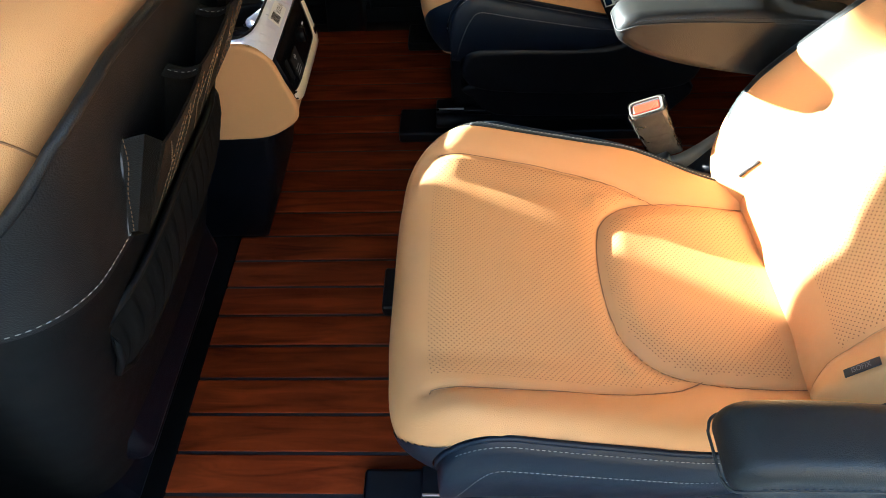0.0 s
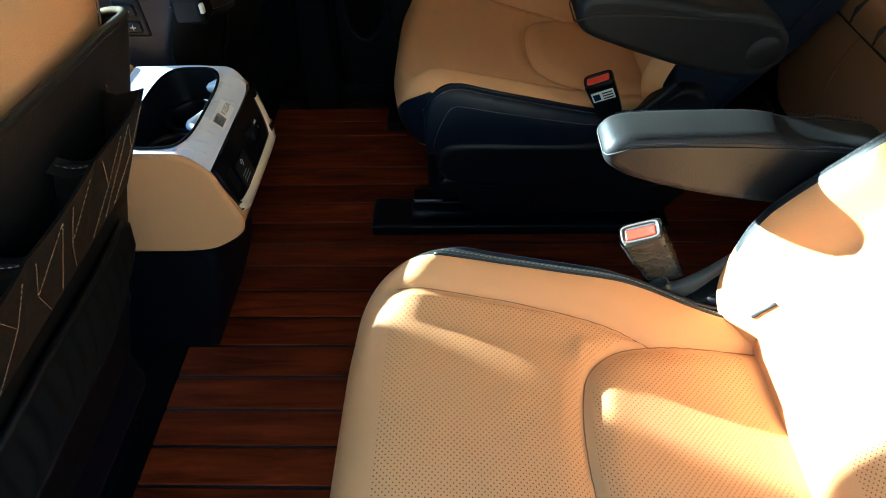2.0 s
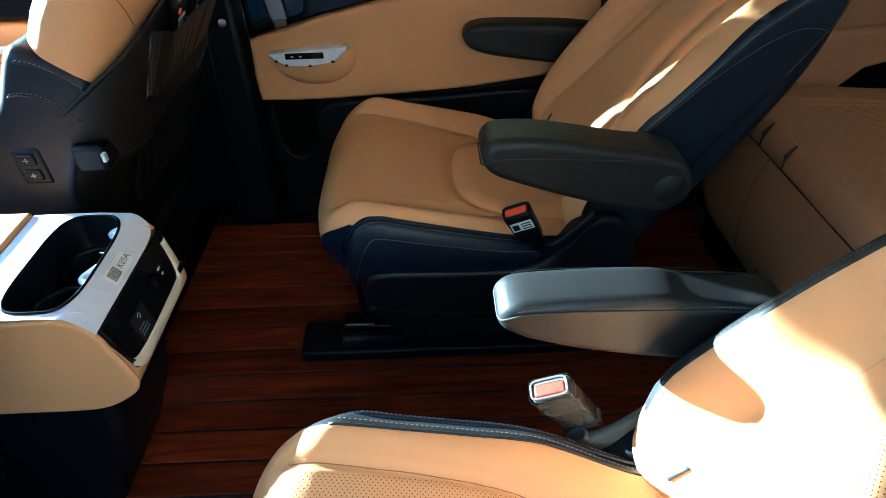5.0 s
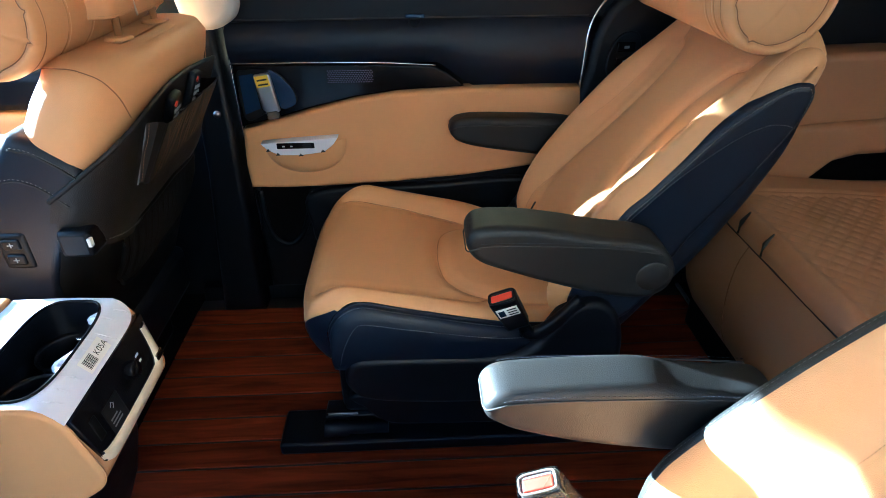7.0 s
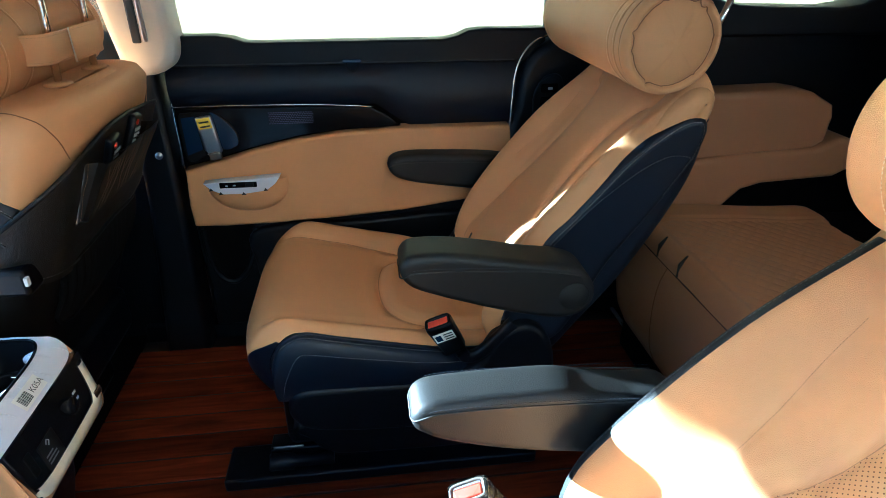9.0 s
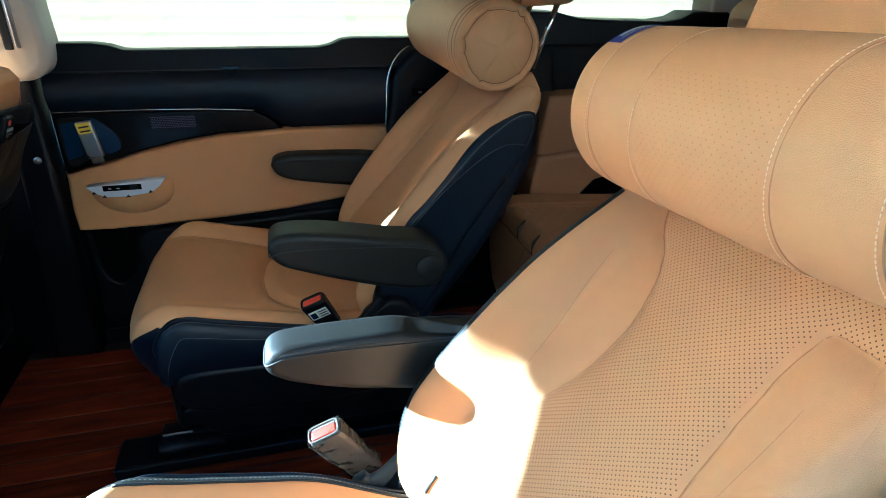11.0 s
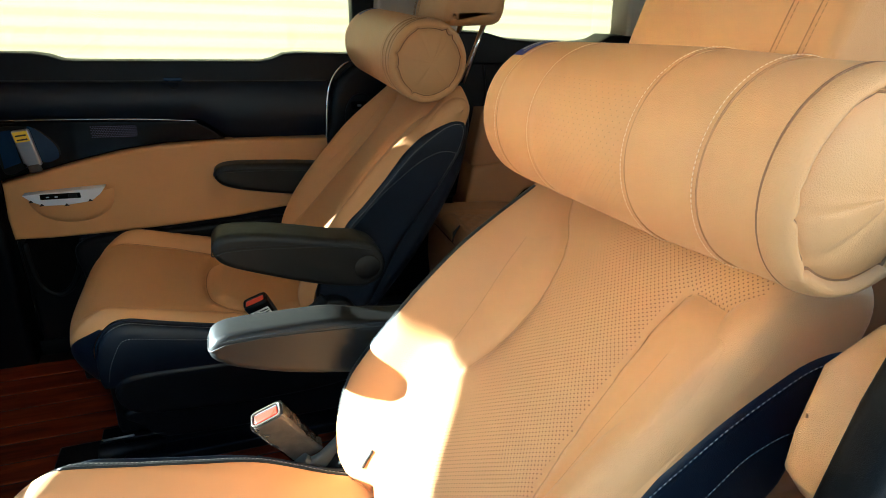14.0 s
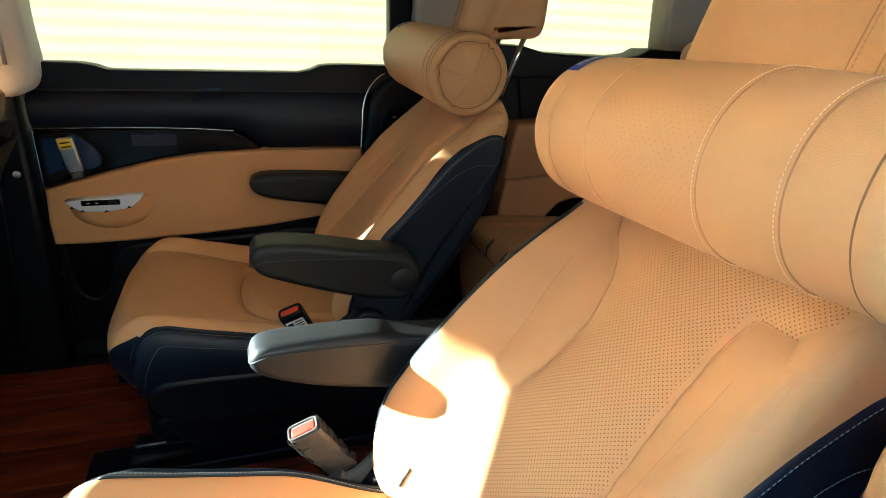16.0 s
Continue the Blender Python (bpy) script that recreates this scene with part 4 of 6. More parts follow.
    me, G = cover("back_cover", lambda u: (0.615 + 0.03 * min(1.2, abs(u)) ** 2 if s > 0 else 0.53 + 0.05 * min(1.3, abs(u)) ** 2 + 0.02 * u), lambda u: float(np.interp(u, *HEM[s])), 0.009, COVER, reach=1.22)
    cov = part("back_cover", me, th, "dark leatherette cover with stitched hem")
    part("stitching", dashes("stitching", G[1] + (0.0015, 0, 0), THREAD, 0.004, 0.003, 0.0005), cov)
    part("hem", tube("hem", G[-1] + (-0.0030, 0, 0.0005), 0.0042, COVER, 8), cov)
    me, G2 = cover("back_panel", lambda u: 0.16, lambda u: 0.645 + 0.03 * min(1.2, abs(u)), 0.002, PANEL, reach=1.62 if s > 0 else 1.12)
    part("back_panel", me, th, "black plastic lower back panel")
    # ribbed elastic net low on the panel
    Gn = np.zeros((12, 60, 3))
    for i, q in enumerate(np.linspace(0, 1, 12)):
        for j, u in enumerate(np.linspace(-0.88, 0.88, 60)):
            z = 0.42 + 0.15 * q - 0.02 * abs(u) + 0.05 * (1 - q) * abs(u) ** 3
            Gn[i, j] = (back(z) + 0.010 + 0.012 * math.sin(math.pi * q) + 0.0030 * math.sin(j * 1.6) * math.sin(math.pi * q) ** 0.5 - 0.03 * abs(u) ** 4, yc + u * 0.22, z)
    part("net_pocket", grid("net_pocket", Gn, NET), th, "ribbed elastic pocket")
    rim = [Gn[i, 0] for i in range(11, -1, -3)] + [Gn[0, j] for j in range(4, 57, 6)] + [Gn[i, 59] for i in range(0, 12, 3)] + [Gn[11, j] for j in range(56, 3, -6)]
    part("net_rim", tube("net_rim", [tuple(p) for p in rim], 0.0045, PANEL, 6, True), th)
    # black side bolster with the seat switches on the aisle side
    side = [(-0.53, 0.30), (-0.535, 0.50), (-0.523, 0.549), (-0.483, 0.608), (-0.425, 0.67), (-0.392, 0.725), (-0.374, 0.752), (-0.352, 0.757), (-0.315, 0.737), (-0.272, 0.697), (-0.295, 0.65), (-0.325, 0.58), (-0.36, 0.50), (-0.385, 0.36), (-0.41, 0.30)]
    y0, y1 = sorted((yc + s * 0.19, yc + s * 0.2705))
    sd = part("side_trim", rounded("side_trim", [(x + x0 + 0.235, z) for x, z in side], y0, y1, 0.02, DARK, seg=6), th, "black leather side")
    for top in ([(-0.362, 0.741), (-0.335, 0.734), (-0.305, 0.715), (-0.278, 0.692)], [(-0.395, 0.688), (-0.37, 0.690), (-0.345, 0.682), (-0.322, 0.664), (-0.304, 0.645)]):
        top = cr(top, 40)
        part("stitching", dashes("stitching", [(x + x0 + 0.235, yc + s * 0.2708, z) for x, z in top], THREAD, 0.0035, 0.003, 0.00045), sd)
        part("seam", tube("seam", [(x + x0 + 0.235, yc + s * 0.2705, z - 0.004) for x, z in top], 0.0016, INK, 5), sd)
    if s < 0:
        plate = part("switch_plate", block("switch_plate", (-0.438, yc + s * 0.2745, 0.531), (-0.389, yc + s * 0.2600, 0.598), 0.007, PLASTIC, 4), sd, "black switch plate")
        for k in (0, 1):
            zc = 0.579 - 0.028 * k
            bt = part("switch", block("switch", (-0.428, yc + s * 0.2785, zc - 0.0100), (-0.399, yc + s * 0.270, zc + 0.0100), 0.0042, PLASTIC, 4), plate, "rocker switch with a white mark")
            for a, b in (((-0.418, -0.0005), (-0.408, 0.001)), ((-0.4135, -0.004), (-0.412, 0.0045))):
                part("mark", block("mark", (a[0], yc + s * 0.2792, zc + a[1]), (b[0], yc + s * 0.2780, zc + b[1]), 0, GREY), bt)
        part("pull_handle", block("pull_handle", (-0.335, yc - 0.285, 0.555), (-0.283, yc - 0.235, 0.603), 0.008, PLASTIC), th)
        part("paper_tab", block("paper_tab", (-0.286, yc - 0.288, 0.577), (-0.280, yc - 0.2785, 0.592), 0.001, PAPER), th)
    # three-part leather pocket hung on the cover
    pk = part("pocket", build("pocket", *pocket_mesh(yc, back, pa, pb), POCKET, False), th, "dark leather pocket with three compartments and zigzag stitching")
    w3 = (pb - pa) / 3
    for k, (ya, yb) in enumerate((pa + w3 * i, pa + w3 * i + w3) for i in range(3)):
        f = lambda y, z: (back(z) + pocket_depth(y, (z - 0.638) / 0.104, pa, pb) + 0.0009, yc + y, z)
        h = yb - ya
        rows = (((0.10, 0.735), (0.34, 0.690), (0.16, 0.645)), ((0.34, 0.690), (0.42, 0.735)), ((0.58, 0.735), (0.86, 0.690), (0.62, 0.645)), ((0.86, 0.690), (0.92, 0.735)), ((0.42, 0.645), (0.58, 0.735)))
        for row in rows:
            row = [(1 - q if k == 1 else q, z) for q, z in row]
            pts = []
            for (qa, za), (qb, zb) in zip(row, row[1:]):
                pts += [f(ya + h * (qa + (qb - qa) * u), za + (zb - za) * u) for u in np.linspace(0, 1, 9)]
            part("stitching", dashes("stitching", pts, THREADB, 0.004, 0.0018, 0.00048), pk)
    for y in (pa, pb):
        edge = cr([(back(z) + 0.004 + 0.0015 * math.sin(90 * z), yc + y, z) for z in (0.748, 0.72, 0.69, 0.66, 0.636)], 40)
        part("edge", tube("edge", edge, 0.0016, DIM, 6), pk, "pale cut edge")
        part("stitching", dashes("stitching", [(x + 0.006, yy, z) for x, yy, z in edge], THREADB, 0.004, 0.002, 0.0005), pk)
    for y in (pa + w3, pa + 2 * w3):
        d = pocket_depth(y, 1.0, pa, pb)
        G4 = np.zeros((2, 6, 3))
        for i, dy in enumerate((-0.009, 0.009)):
            for j, q in enumerate(np.linspace(0, 1, 6)):
                G4[i, j] = (back(0.742) + 0.003 + (d - 0.004) * q, yc + y + dy, 0.7415 - 0.006 * math.sin(math.pi * q) - 0.002 * q)
        dv = part("divider", grid("divider", G4, COVER), pk)
        part("stitching", dashes("stitching", [(x, yc + y, z + 0.0008) for x, yy, z in G4[0]], THREAD, 0.003, 0.0025, 0.0004), dv)
        G5 = np.zeros((6, 6, 3))
        for i, z in enumerate(np.linspace(0.640, 0.739, 6)):
            for j, q in enumerate(np.linspace(0, 1, 6)):
                G5[i, j] = (back(z) + 0.003 + (pocket_depth(y, (z - 0.638) / 0.104, pa, pb) - 0.005) * q, yc + y, z)
        part("divider", grid("divider", G5, COVER), pk)
    # headrest, posts, roll
    hx = x0 + 0.03
    hz = [(hx - 0.105, 1.095), (hx - 0.10, 1.15), (hx - 0.08, 1.23), (hx - 0.035, 1.26), (hx + 0.015, 1.23), (hx + 0.032, 1.17), (hx + 0.01, 1.105), (hx - 0.04, 1.08)]
    hr = part("headrest", rounded("headrest", hz, yc - 0.14, yc + 0.14, 0.035, TAN, seg=6), th, "tan leather headrest")
    for sg in (1, -1):
        part("post", tube("post", [(back(0.86) - 0.098, yc + 0.005 + sg * 0.0775, 0.84), (back(0.86) - 0.090, yc + 0.005 + sg * 0.0775, 0.98), (hx - 0.035, yc + 0.005 + sg * 0.0775, 1.11)], 0.0065, CHROME, 12), hr)
        part("post_collar", spin("post_collar", [(0.007, 0.005), (0.017, 0.0045), (0.0225, 0.0015), (0.023, -0.002), (0.023, -0.015)], TAN, (back(0.86) - 0.098, yc + 0.005 + sg * 0.0775, 0.8535), 28, "z"), th)
    # cushion and base, mostly out of sight
    part("seat_cushion", block("seat_cushion", (-1.0, yc - 0.25, 0.24), (-0.40, yc + 0.25, 0.40), 0.05, TAN, 4), th)
    part("base", block("base", (-0.95, yc - 0.22, 0.0), (-0.455, yc + 0.22, 0.24), 0.02, PLASTIC), th, "black plastic base")
    part("yoke", block("yoke", (-0.50, yc - 0.20, 0.18), (-0.36, yc + 0.20, 0.30), 0.02, PLASTIC), th)
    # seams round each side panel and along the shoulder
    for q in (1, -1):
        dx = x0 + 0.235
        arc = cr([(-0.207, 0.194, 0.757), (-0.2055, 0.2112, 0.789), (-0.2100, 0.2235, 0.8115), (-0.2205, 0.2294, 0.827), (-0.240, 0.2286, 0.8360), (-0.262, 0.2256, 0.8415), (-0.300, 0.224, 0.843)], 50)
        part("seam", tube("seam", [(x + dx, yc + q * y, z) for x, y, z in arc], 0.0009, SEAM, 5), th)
    return th, back

def pocket_depth(y, q, pa, pb):
    """How far the front of the pocket stands off the back: flat, with a slight sag between the dividers."""
    u = (y - pa) / (pb - pa)
    return 0.024 + 0.017 * q + 0.0035 * abs(math.sin(3 * math.pi * u)) ** 0.6 * q

def pocket_mesh(yc, back, pa, pb):
    verts, faces = [], []
    ys = np.linspace(pa, pb, 61)
    zs = np.linspace(0.742, 0.638, 9)
    n = len(zs)
    for y in ys:
        for gap in (0.0, 0.0028):
            for z in zs:
                verts.append((back(z) + pocket_depth(y, (z - 0.638) / 0.104, pa, pb) - gap, yc + y, z))
    m = 2 * n
    for i in range(len(ys) - 1):
        for j in range(n - 1):
            faces.append((i * m + j, i * m + j + 1, (i + 1) * m + j + 1, (i + 1) * m + j))
            faces.append((i * m + n + j, i * m + n + j + 1, (i + 1) * m + n + j + 1, (i + 1) * m + n + j))
        faces.append((i * m, (i + 1) * m, (i + 1) * m + n, i * m + n))
    # floor, and a gusset folded inward at each end
    for i in range(len(ys) - 1):
        o = len(verts)
        for y in (ys[i], ys[i + 1]):
            verts += [(back(0.638) + pocket_depth(y, 0, pa, pb), yc + y, 0.638), (back(0.634) + 0.002, yc + y, 0.634)]
        faces.append((o, o + 1, o + 3, o + 2))
    for y, sg in ((pa, 1), (pb, -1)):
        o = len(verts)
        for z in zs:
            d = pocket_depth(y, (z - 0.638) / 0.104, pa, pb)
            fold = 0.010 * (0.3 + 0.7 * (z - 0.638) / 0.104)
            for q, k in ((1.0, 0.0), (0.75, 0.5), (0.5, 1.0), (0.25, 0.6), (0.0, 0.0)):
                verts.append((back(z) + 0.002 + (d - 0.002) * q, yc + y + sg * fold * k, z))
        for i in range(n - 1):
            for j in range(4):
                faces.append((o + 5 * i + j, o + 5 * i + j + 1, o + 5 * i + 6 + j, o + 5 * i + 5 + j))
    return verts, faces

YD, YP = 0.01, 0.935
_, backd = front_seat(YD, 1, "tan front seat with dark leather back cover and pockets", -0.204, -0.15, 0.142)
_, backp = front_seat(YP, -1, "tan front seat with dark back cover holding two remotes", -0.235, -0.18, 0.10)
neck_roll(YD, 1, -0.335, 0.93, "tan leather neck roll strapped to a front headrest")
neck_roll(YP - 0.002, -1, -0.354, 0.914, "tan leather neck roll on the passenger headrest", L1=0.234)

for yc_, bk in ((YD, backd), (YP, backp)):
    st = thing("pillow_strap", (bk(0.93), yc_, 0.92), "tan leather strap closed round the headrest posts", "strap", "pillow straps")
    xs = bk(0.86) - 0.086
    band = [(xs - 0.045, yc_ - 0.112), (xs - 0.018, yc_ - 0.110), (xs - 0.003, yc_ - 0.095), (xs, yc_ - 0.06), (xs + 0.002, yc_ + 0.0), (xs + 0.001, yc_ + 0.05), (xs, yc_ + 0.09)]
    flap = [(xs + 0.0065, yc_ - 0.028), (xs + 0.006, yc_ + 0.02), (xs + 0.005, yc_ + 0.08), (xs + 0.0, yc_ + 0.110), (xs - 0.02, yc_ + 0.126), (xs - 0.055, yc_ + 0.135)]
    for name, line, z0, z1 in (("band", band, 0.889, 0.938), ("flap", flap, 0.882, 0.940)):
        c = cr(line, 40)
        G = np.zeros((9, 40, 3))
        for i, (dx, z) in enumerate(((0.0, z0 + 0.002), (0.0015, z0), (0.0035, z0 + 0.002), (0.0042, (z0 + z1) / 2), (0.0035, z1 - 0.002), (0.0015, z1), (0.0, z1 - 0.002), (0.0, (z0 + z1) / 2), (0.0, z0 + 0.002))):
            G[i] = np.stack([c[:, 0] + dx, c[:, 1], np.full(40, z)], 1)
        ob = part(name, grid(name, G, TAN), st, "overlapping flap" if name == "flap" else "")
        for zz in (z0 + 0.005, z1 - 0.005):
            part("stitching", dashes("stitching", [(x + 0.0042, y, zz) for x, y in c], SEAMT, 0.003, 0.0025, 0.0004), ob)
    part("raw_edge", tube("raw_edge", [(xs + 0.0085, yc_ - 0.0280, 0.882), (xs + 0.0092, yc_ - 0.0310, 0.912), (xs + 0.0085, yc_ - 0.0290, 0.940)], [0.0020, 0.0010, 0.0014], CLOTH_EDGE, 6), st, "pale cut edge of the flap")

def remote(y, x, z, lean, label):
    th = thing("remote_control", (x, y, z), label, "remote", "remotes in the pocket")
    m = Matrix.Translation((x, y, z)) @ Euler((radians(lean), radians(22), 0)).to_matrix().to_4x4()
    put = lambda me: (me.transform(m), me)[1]
    part("case", put(block("case", (-0.008, -0.02, -0.055), (0.008, 0.02, 0.055), 0.006, PLASTIC, 3)), th)
    part("power_key", put(spin("power_key", [(0.0055, 0), (0.0055, 0.0025), (0.0001, 0.003)], RED, (0.0075, -0.010, 0.043), 14, "x")), th, "red power key")
    for r in range(3):
        for c in range(3):
            part("key", put(block("key", (0.0075, -0.014 + c * 0.0105, 0.024 - r * 0.012), (0.0098, -0.0065 + c * 0.0105, 0.031 - r * 0.012), 0.001, GREY)), th)
remote(YP - 0.092, backp(0.715) + 0.018, 0.717, 8, "small black remote with a red power key")
remote(YP + 0.006, backp(0.725) + 0.018, 0.727, -6, "slim black remote with red key in the pocket")

# ---- centre console between the front seats ----
def console():
    th = thing("centre_console", (-0.5, 0.51, 0), "tan centre console with cup holders under white protective film", "console")
    Y0, Y1 = 0.368, 0.614
    body = [(-0.95, 0.30), (-0.95, 0.500), (-0.60, 0.503), (-0.30, 0.5035), (-0.258, 0.500), (-0.236, 0.488), (-0.223, 0.470), (-0.213, 0.43), (-0.205, 0.395), (-0.2015, 0.373), (-0.209, 0.350), (-0.232, 0.330), (-0.268, 0.312), (-0.32, 0.306), (-0.45, 0.305), (-0.70, 0.303), (-0.90, 0.301)]
    far = [(x - 0.003 * max(0, x + 0.30) / 0.096, z) for x, z in body]
    for a, b, line in ((Y0, Y0 + 0.0125, body), (Y1 - 0.0115, Y1, far)):
        part("cheek", rounded("cheek", line, a, b, 0.007, TAN, seg=5, n=240), th, "tan leather-wrapped side")
    core = [(-0.94, 0.302), (-0.94, 0.49), (-0.447, 0.49), (-0.446, 0.42), (-0.25, 0.42), (-0.252, 0.492), (-0.228, 0.470), (-0.217, 0.43), (-0.209, 0.395), (-0.2045, 0.373), (-0.211, 0.351), (-0.234, 0.331), (-0.27, 0.314), (-0.32, 0.308)]
    part("core", rounded("core", core, Y0 + 0.010, Y1 - 0.010, 0.002, TAN, smooth_outline=False), th)
    base = [(-0.92, 0.0), (-0.92, 0.315), (-0.275, 0.315), (-0.27, 0.29), (-0.282, 0.22), (-0.31, 0.12), (-0.362, 0.0)]
    part("base", rounded("base", base, Y0 + 0.012, Y1 - 0.012, 0.02, PLASTIC, smooth_outline=False), th, "black plastic base")
    # armrest lid
    part("lid", block("lid", (-0.93, Y0 + 0.003, 0.488), (-0.411, Y1 - 0.003, 0.512), 0.006, TAN, 3), th, "tan armrest lid")
    # film-covered bezel: flat top with an oval opening, rolling down at the rear
    cx, cy, ax, ay = -0.303, 0.4890, 0.051, 0.1085
    N = 64
    path = cr([(-0.409, 0.5065), (-0.34, 0.5075), (-0.262, 0.5060), (-0.239, 0.4955), (-0.2215, 0.474)], 40)
    parc = np.r_[0, np.cumsum(np.linalg.norm(np.diff(path, axis=0), axis=1))]
    def top_at(a, y):
        return (float(np.interp(a, parc, path[:, 0])), y, float(np.interp(a, parc, path[:, 1])))
    A1 = parc[-1]
    ca = cx + 0.409
    verts, faces = [], []
    R = 7
    for i in range(R):
        q = i / (R - 1)
        for j in range(N):
            a = 2 * math.pi * j / N
            c_, s_ = math.cos(a), math.sin(a)
            e = 0.52
            ix, iy = math.copysign(abs(c_) ** e, c_) * ax, math.copysign(abs(s_) ** e, s_) * ay
            k = max(abs(c_), abs(s_))
            ox = c_ / k; oy = s_ / k
            if c_ > 0 and s_ > 0:
                ox, oy = c_ ** 0.28, s_ ** 0.28
            OX = (A1 - ca) * ox if ox > 0 else ca * -ox * -1
            OY = oy * 0.1195
            px, py = ca + ix + (OX - ix) * q, cy + iy + (OY - iy) * q
            verts.append(top_at(px, py))
    for i in range(R - 1):
        for j in range(N):
            k = (j + 1) % N
            faces.append((i * N + j, i * N + k, (i + 1) * N + k, (i + 1) * N + j))
    bez = part("bezel", build("bezel", verts, faces, FILM), th, "silver bezel under wrinkled white film")
    rim = [verts[j] for j in range(N)]
    part("rim", tube("rim", [(x, y, z + 0.001) for x, y, z in rim], 0.0022, GLOSS, 8, True), bez)
    # the well and two cup rings
    o = len(rim)
    vs = [(x, y, z) for x, y, z in rim] + [(cx + (x - cx) * 0.96, cy + (y - cy) * 0.96, 0.47) for x, y, z in rim] + [(cx + (x - cx) * 0.86, cy + (y - cy) * 0.88, 0.425) for x, y, z in rim]
    fs = [(i * o + j, i * o + (j + 1) % o, (i + 1) * o + (j + 1) % o, (i + 1) * o + j) for i in range(2) for j in range(o)] + [tuple(range(2 * o, 3 * o))]
    part("cup_well", build("cup_well", vs, fs, PLASTIC), th, "dark cup holder well")
    for q in (-0.048, 0.048):
        part("cup_ring", spin("cup_ring", [(0.044, 0.018), (0.042, 0.024), (0.0385, 0.018), (0.0375, -0.012)], PLASTIC, (cx - 0.003, cy + q, 0.438), 36, "z"), th)
    # white clip at the middle; the small far piece is a glint put in as shape
    for q, w_ in ((-0.012, 0.030), (0.094, 0.014)):
        clip = cr([(cx + 0.045, cy + q - w_, 0.492), (cx + 0.032, cy + q - w_ * 0.5, 0.486), (cx + 0.022, cy + q, 0.480), (cx + 0.034, cy + q + w_ * 0.5, 0.486), (cx + 0.047, cy + q + w_, 0.493)], 20)
        part("cup_clip_glint", tube("cup_clip_glint", clip, np.interp(np.linspace(0, 1, 20), [0, 0.25, 0.5, 0.75, 1], [0.002, 0.006, 0.0085, 0.006, 0.002]), FILM, 8), th, "white cup clip, the smaller far one a modelled glint")
    part("cup_mark", spin("cup_mark", [(0.007, 0), (0.007, 0.001), (0.005, 0.001), (0.005, 0)], DIM, (cx - 0.02, cy + 0.075, 0.4262), 20, "z"), th)
    # film folds and the paper label on the rear roll-over
    for k in range(9):
        y = 0.39 + 0.0245 * k + 0.006 * math.sin(5 * k)
        a = A1 - 0.03 - 0.012 * math.sin(3 * k)
        p = [top_at(a - 0.014, y - 0.006), top_at(a, y + 0.004 * math.sin(k)), top_at(a + 0.016, y + 0.007)]
        part("film_fold", tube("film_fold", [(x - 0.0002, yy, z + 0.0006) for x, yy, z in p], [0.0003, 0.0011, 0.0003], FILM, 5), bez)
    G = np.zeros((6, 2, 3))
    for i, y in enumerate(np.linspace(0.458, 0.520, 6)):
        for j, a in enumerate((A1 - 0.031, A1 - 0.007)):
            x, yy, z = top_at(a, y); G[i, j] = (x + 0.0012, yy, z + 0.0012)
    lab = part("paper_label", grid("paper_label", G, PAPER), bez, "white paper label with bar code and letters")
    up = Vector(G[0, 0] - G[0, 1]).normalized()
    right = Vector((0, 1, 0)); nrm = right.cross(up).normalized()
    if nrm.z < 0:
        nrm = -nrm
    mk = Matrix((right, nrm.cross(right), nrm)).transposed().to_4x4()
    mid = Vector((G[0, 0] + G[0, 1]) / 2)
    for k in range(11):
        wdt = (0.0006, 0.0011, 0.0008, 0.0014)[k % 4]
        me = block("bar", (-wdt / 2, -0.008, 0), (wdt / 2, 0.008, 0.0004), 0, INK)
        me.transform(Matrix.Translation(mid + right * (0.006 + 0.0021 * k) + nrm * 0.0004) @ mk)
        part("bar", me, lab)
    cu = bpy.data.curves.new("label_text", "FONT"); cu.body = "K05A"; cu.size = 0.0132
    tmp = new("label_text", cu); dg = bpy.context.evaluated_depsgraph_get()
    tm = bpy.data.meshes.new_from_object(tmp.evaluated_get(dg)); bpy.data.objects.remove(tmp)
    tm.materials.append(INK)
    tm.transform(Matrix.Translation(mid + right * 0.032 - mk.col[1].to_3d() * 0.0045 + nrm * 0.0009) @ mk)
    part("lettering", tm, lab)
    # rear face: black panel, champagne frame, sockets and a dial
    top, bot = Vector((-0.2215, 0, 0.473)), Vector((-0.2055, 0, 0.383))
    dn = (bot - top).normalized(); out = Vector((-dn.z, 0, dn.x)); out = out if out.x > 0 else -out
    pm = Matrix((Vector((0, 1, 0)), -dn, out)).transposed().to_4x4(); pm.translation = top
    put = lambda me: (me.transform(pm), me)[1]
    pan = part("rear_panel", put(rounded("rear_panel", [(0.3755, 0.001), (0.607, 0.001), (0.606, -0.050), (0.597, -0.092), (0.575, -0.101), (0.410, -0.101), (0.388, -0.092)], -0.012, 0.0042, 0.002, GLOSS, axis="z", smooth_outline=False)), th, "gloss black panel with sockets")
    outer = cr([(0.6015, -0.012), (0.6015, -0.040), (0.6000, -0.078), (0.5940, -0.096), (0.578, -0.1035), (0.50, -0.1045), (0.42, -0.1035), (0.396, -0.099), (0.3870, -0.088), (0.3865, -0.078)], 90)
    inner = cr([(0.5860, -0.016), (0.5850, -0.040), (0.5815, -0.066), (0.5760, -0.0785), (0.5650, -0.0830), (0.50, -0.0840), (0.455, -0.0835), (0.425, -0.0825), (0.400, -0.0790), (0.3890, -0.0745)], 90)
    G = np.zeros((90, 5, 3))
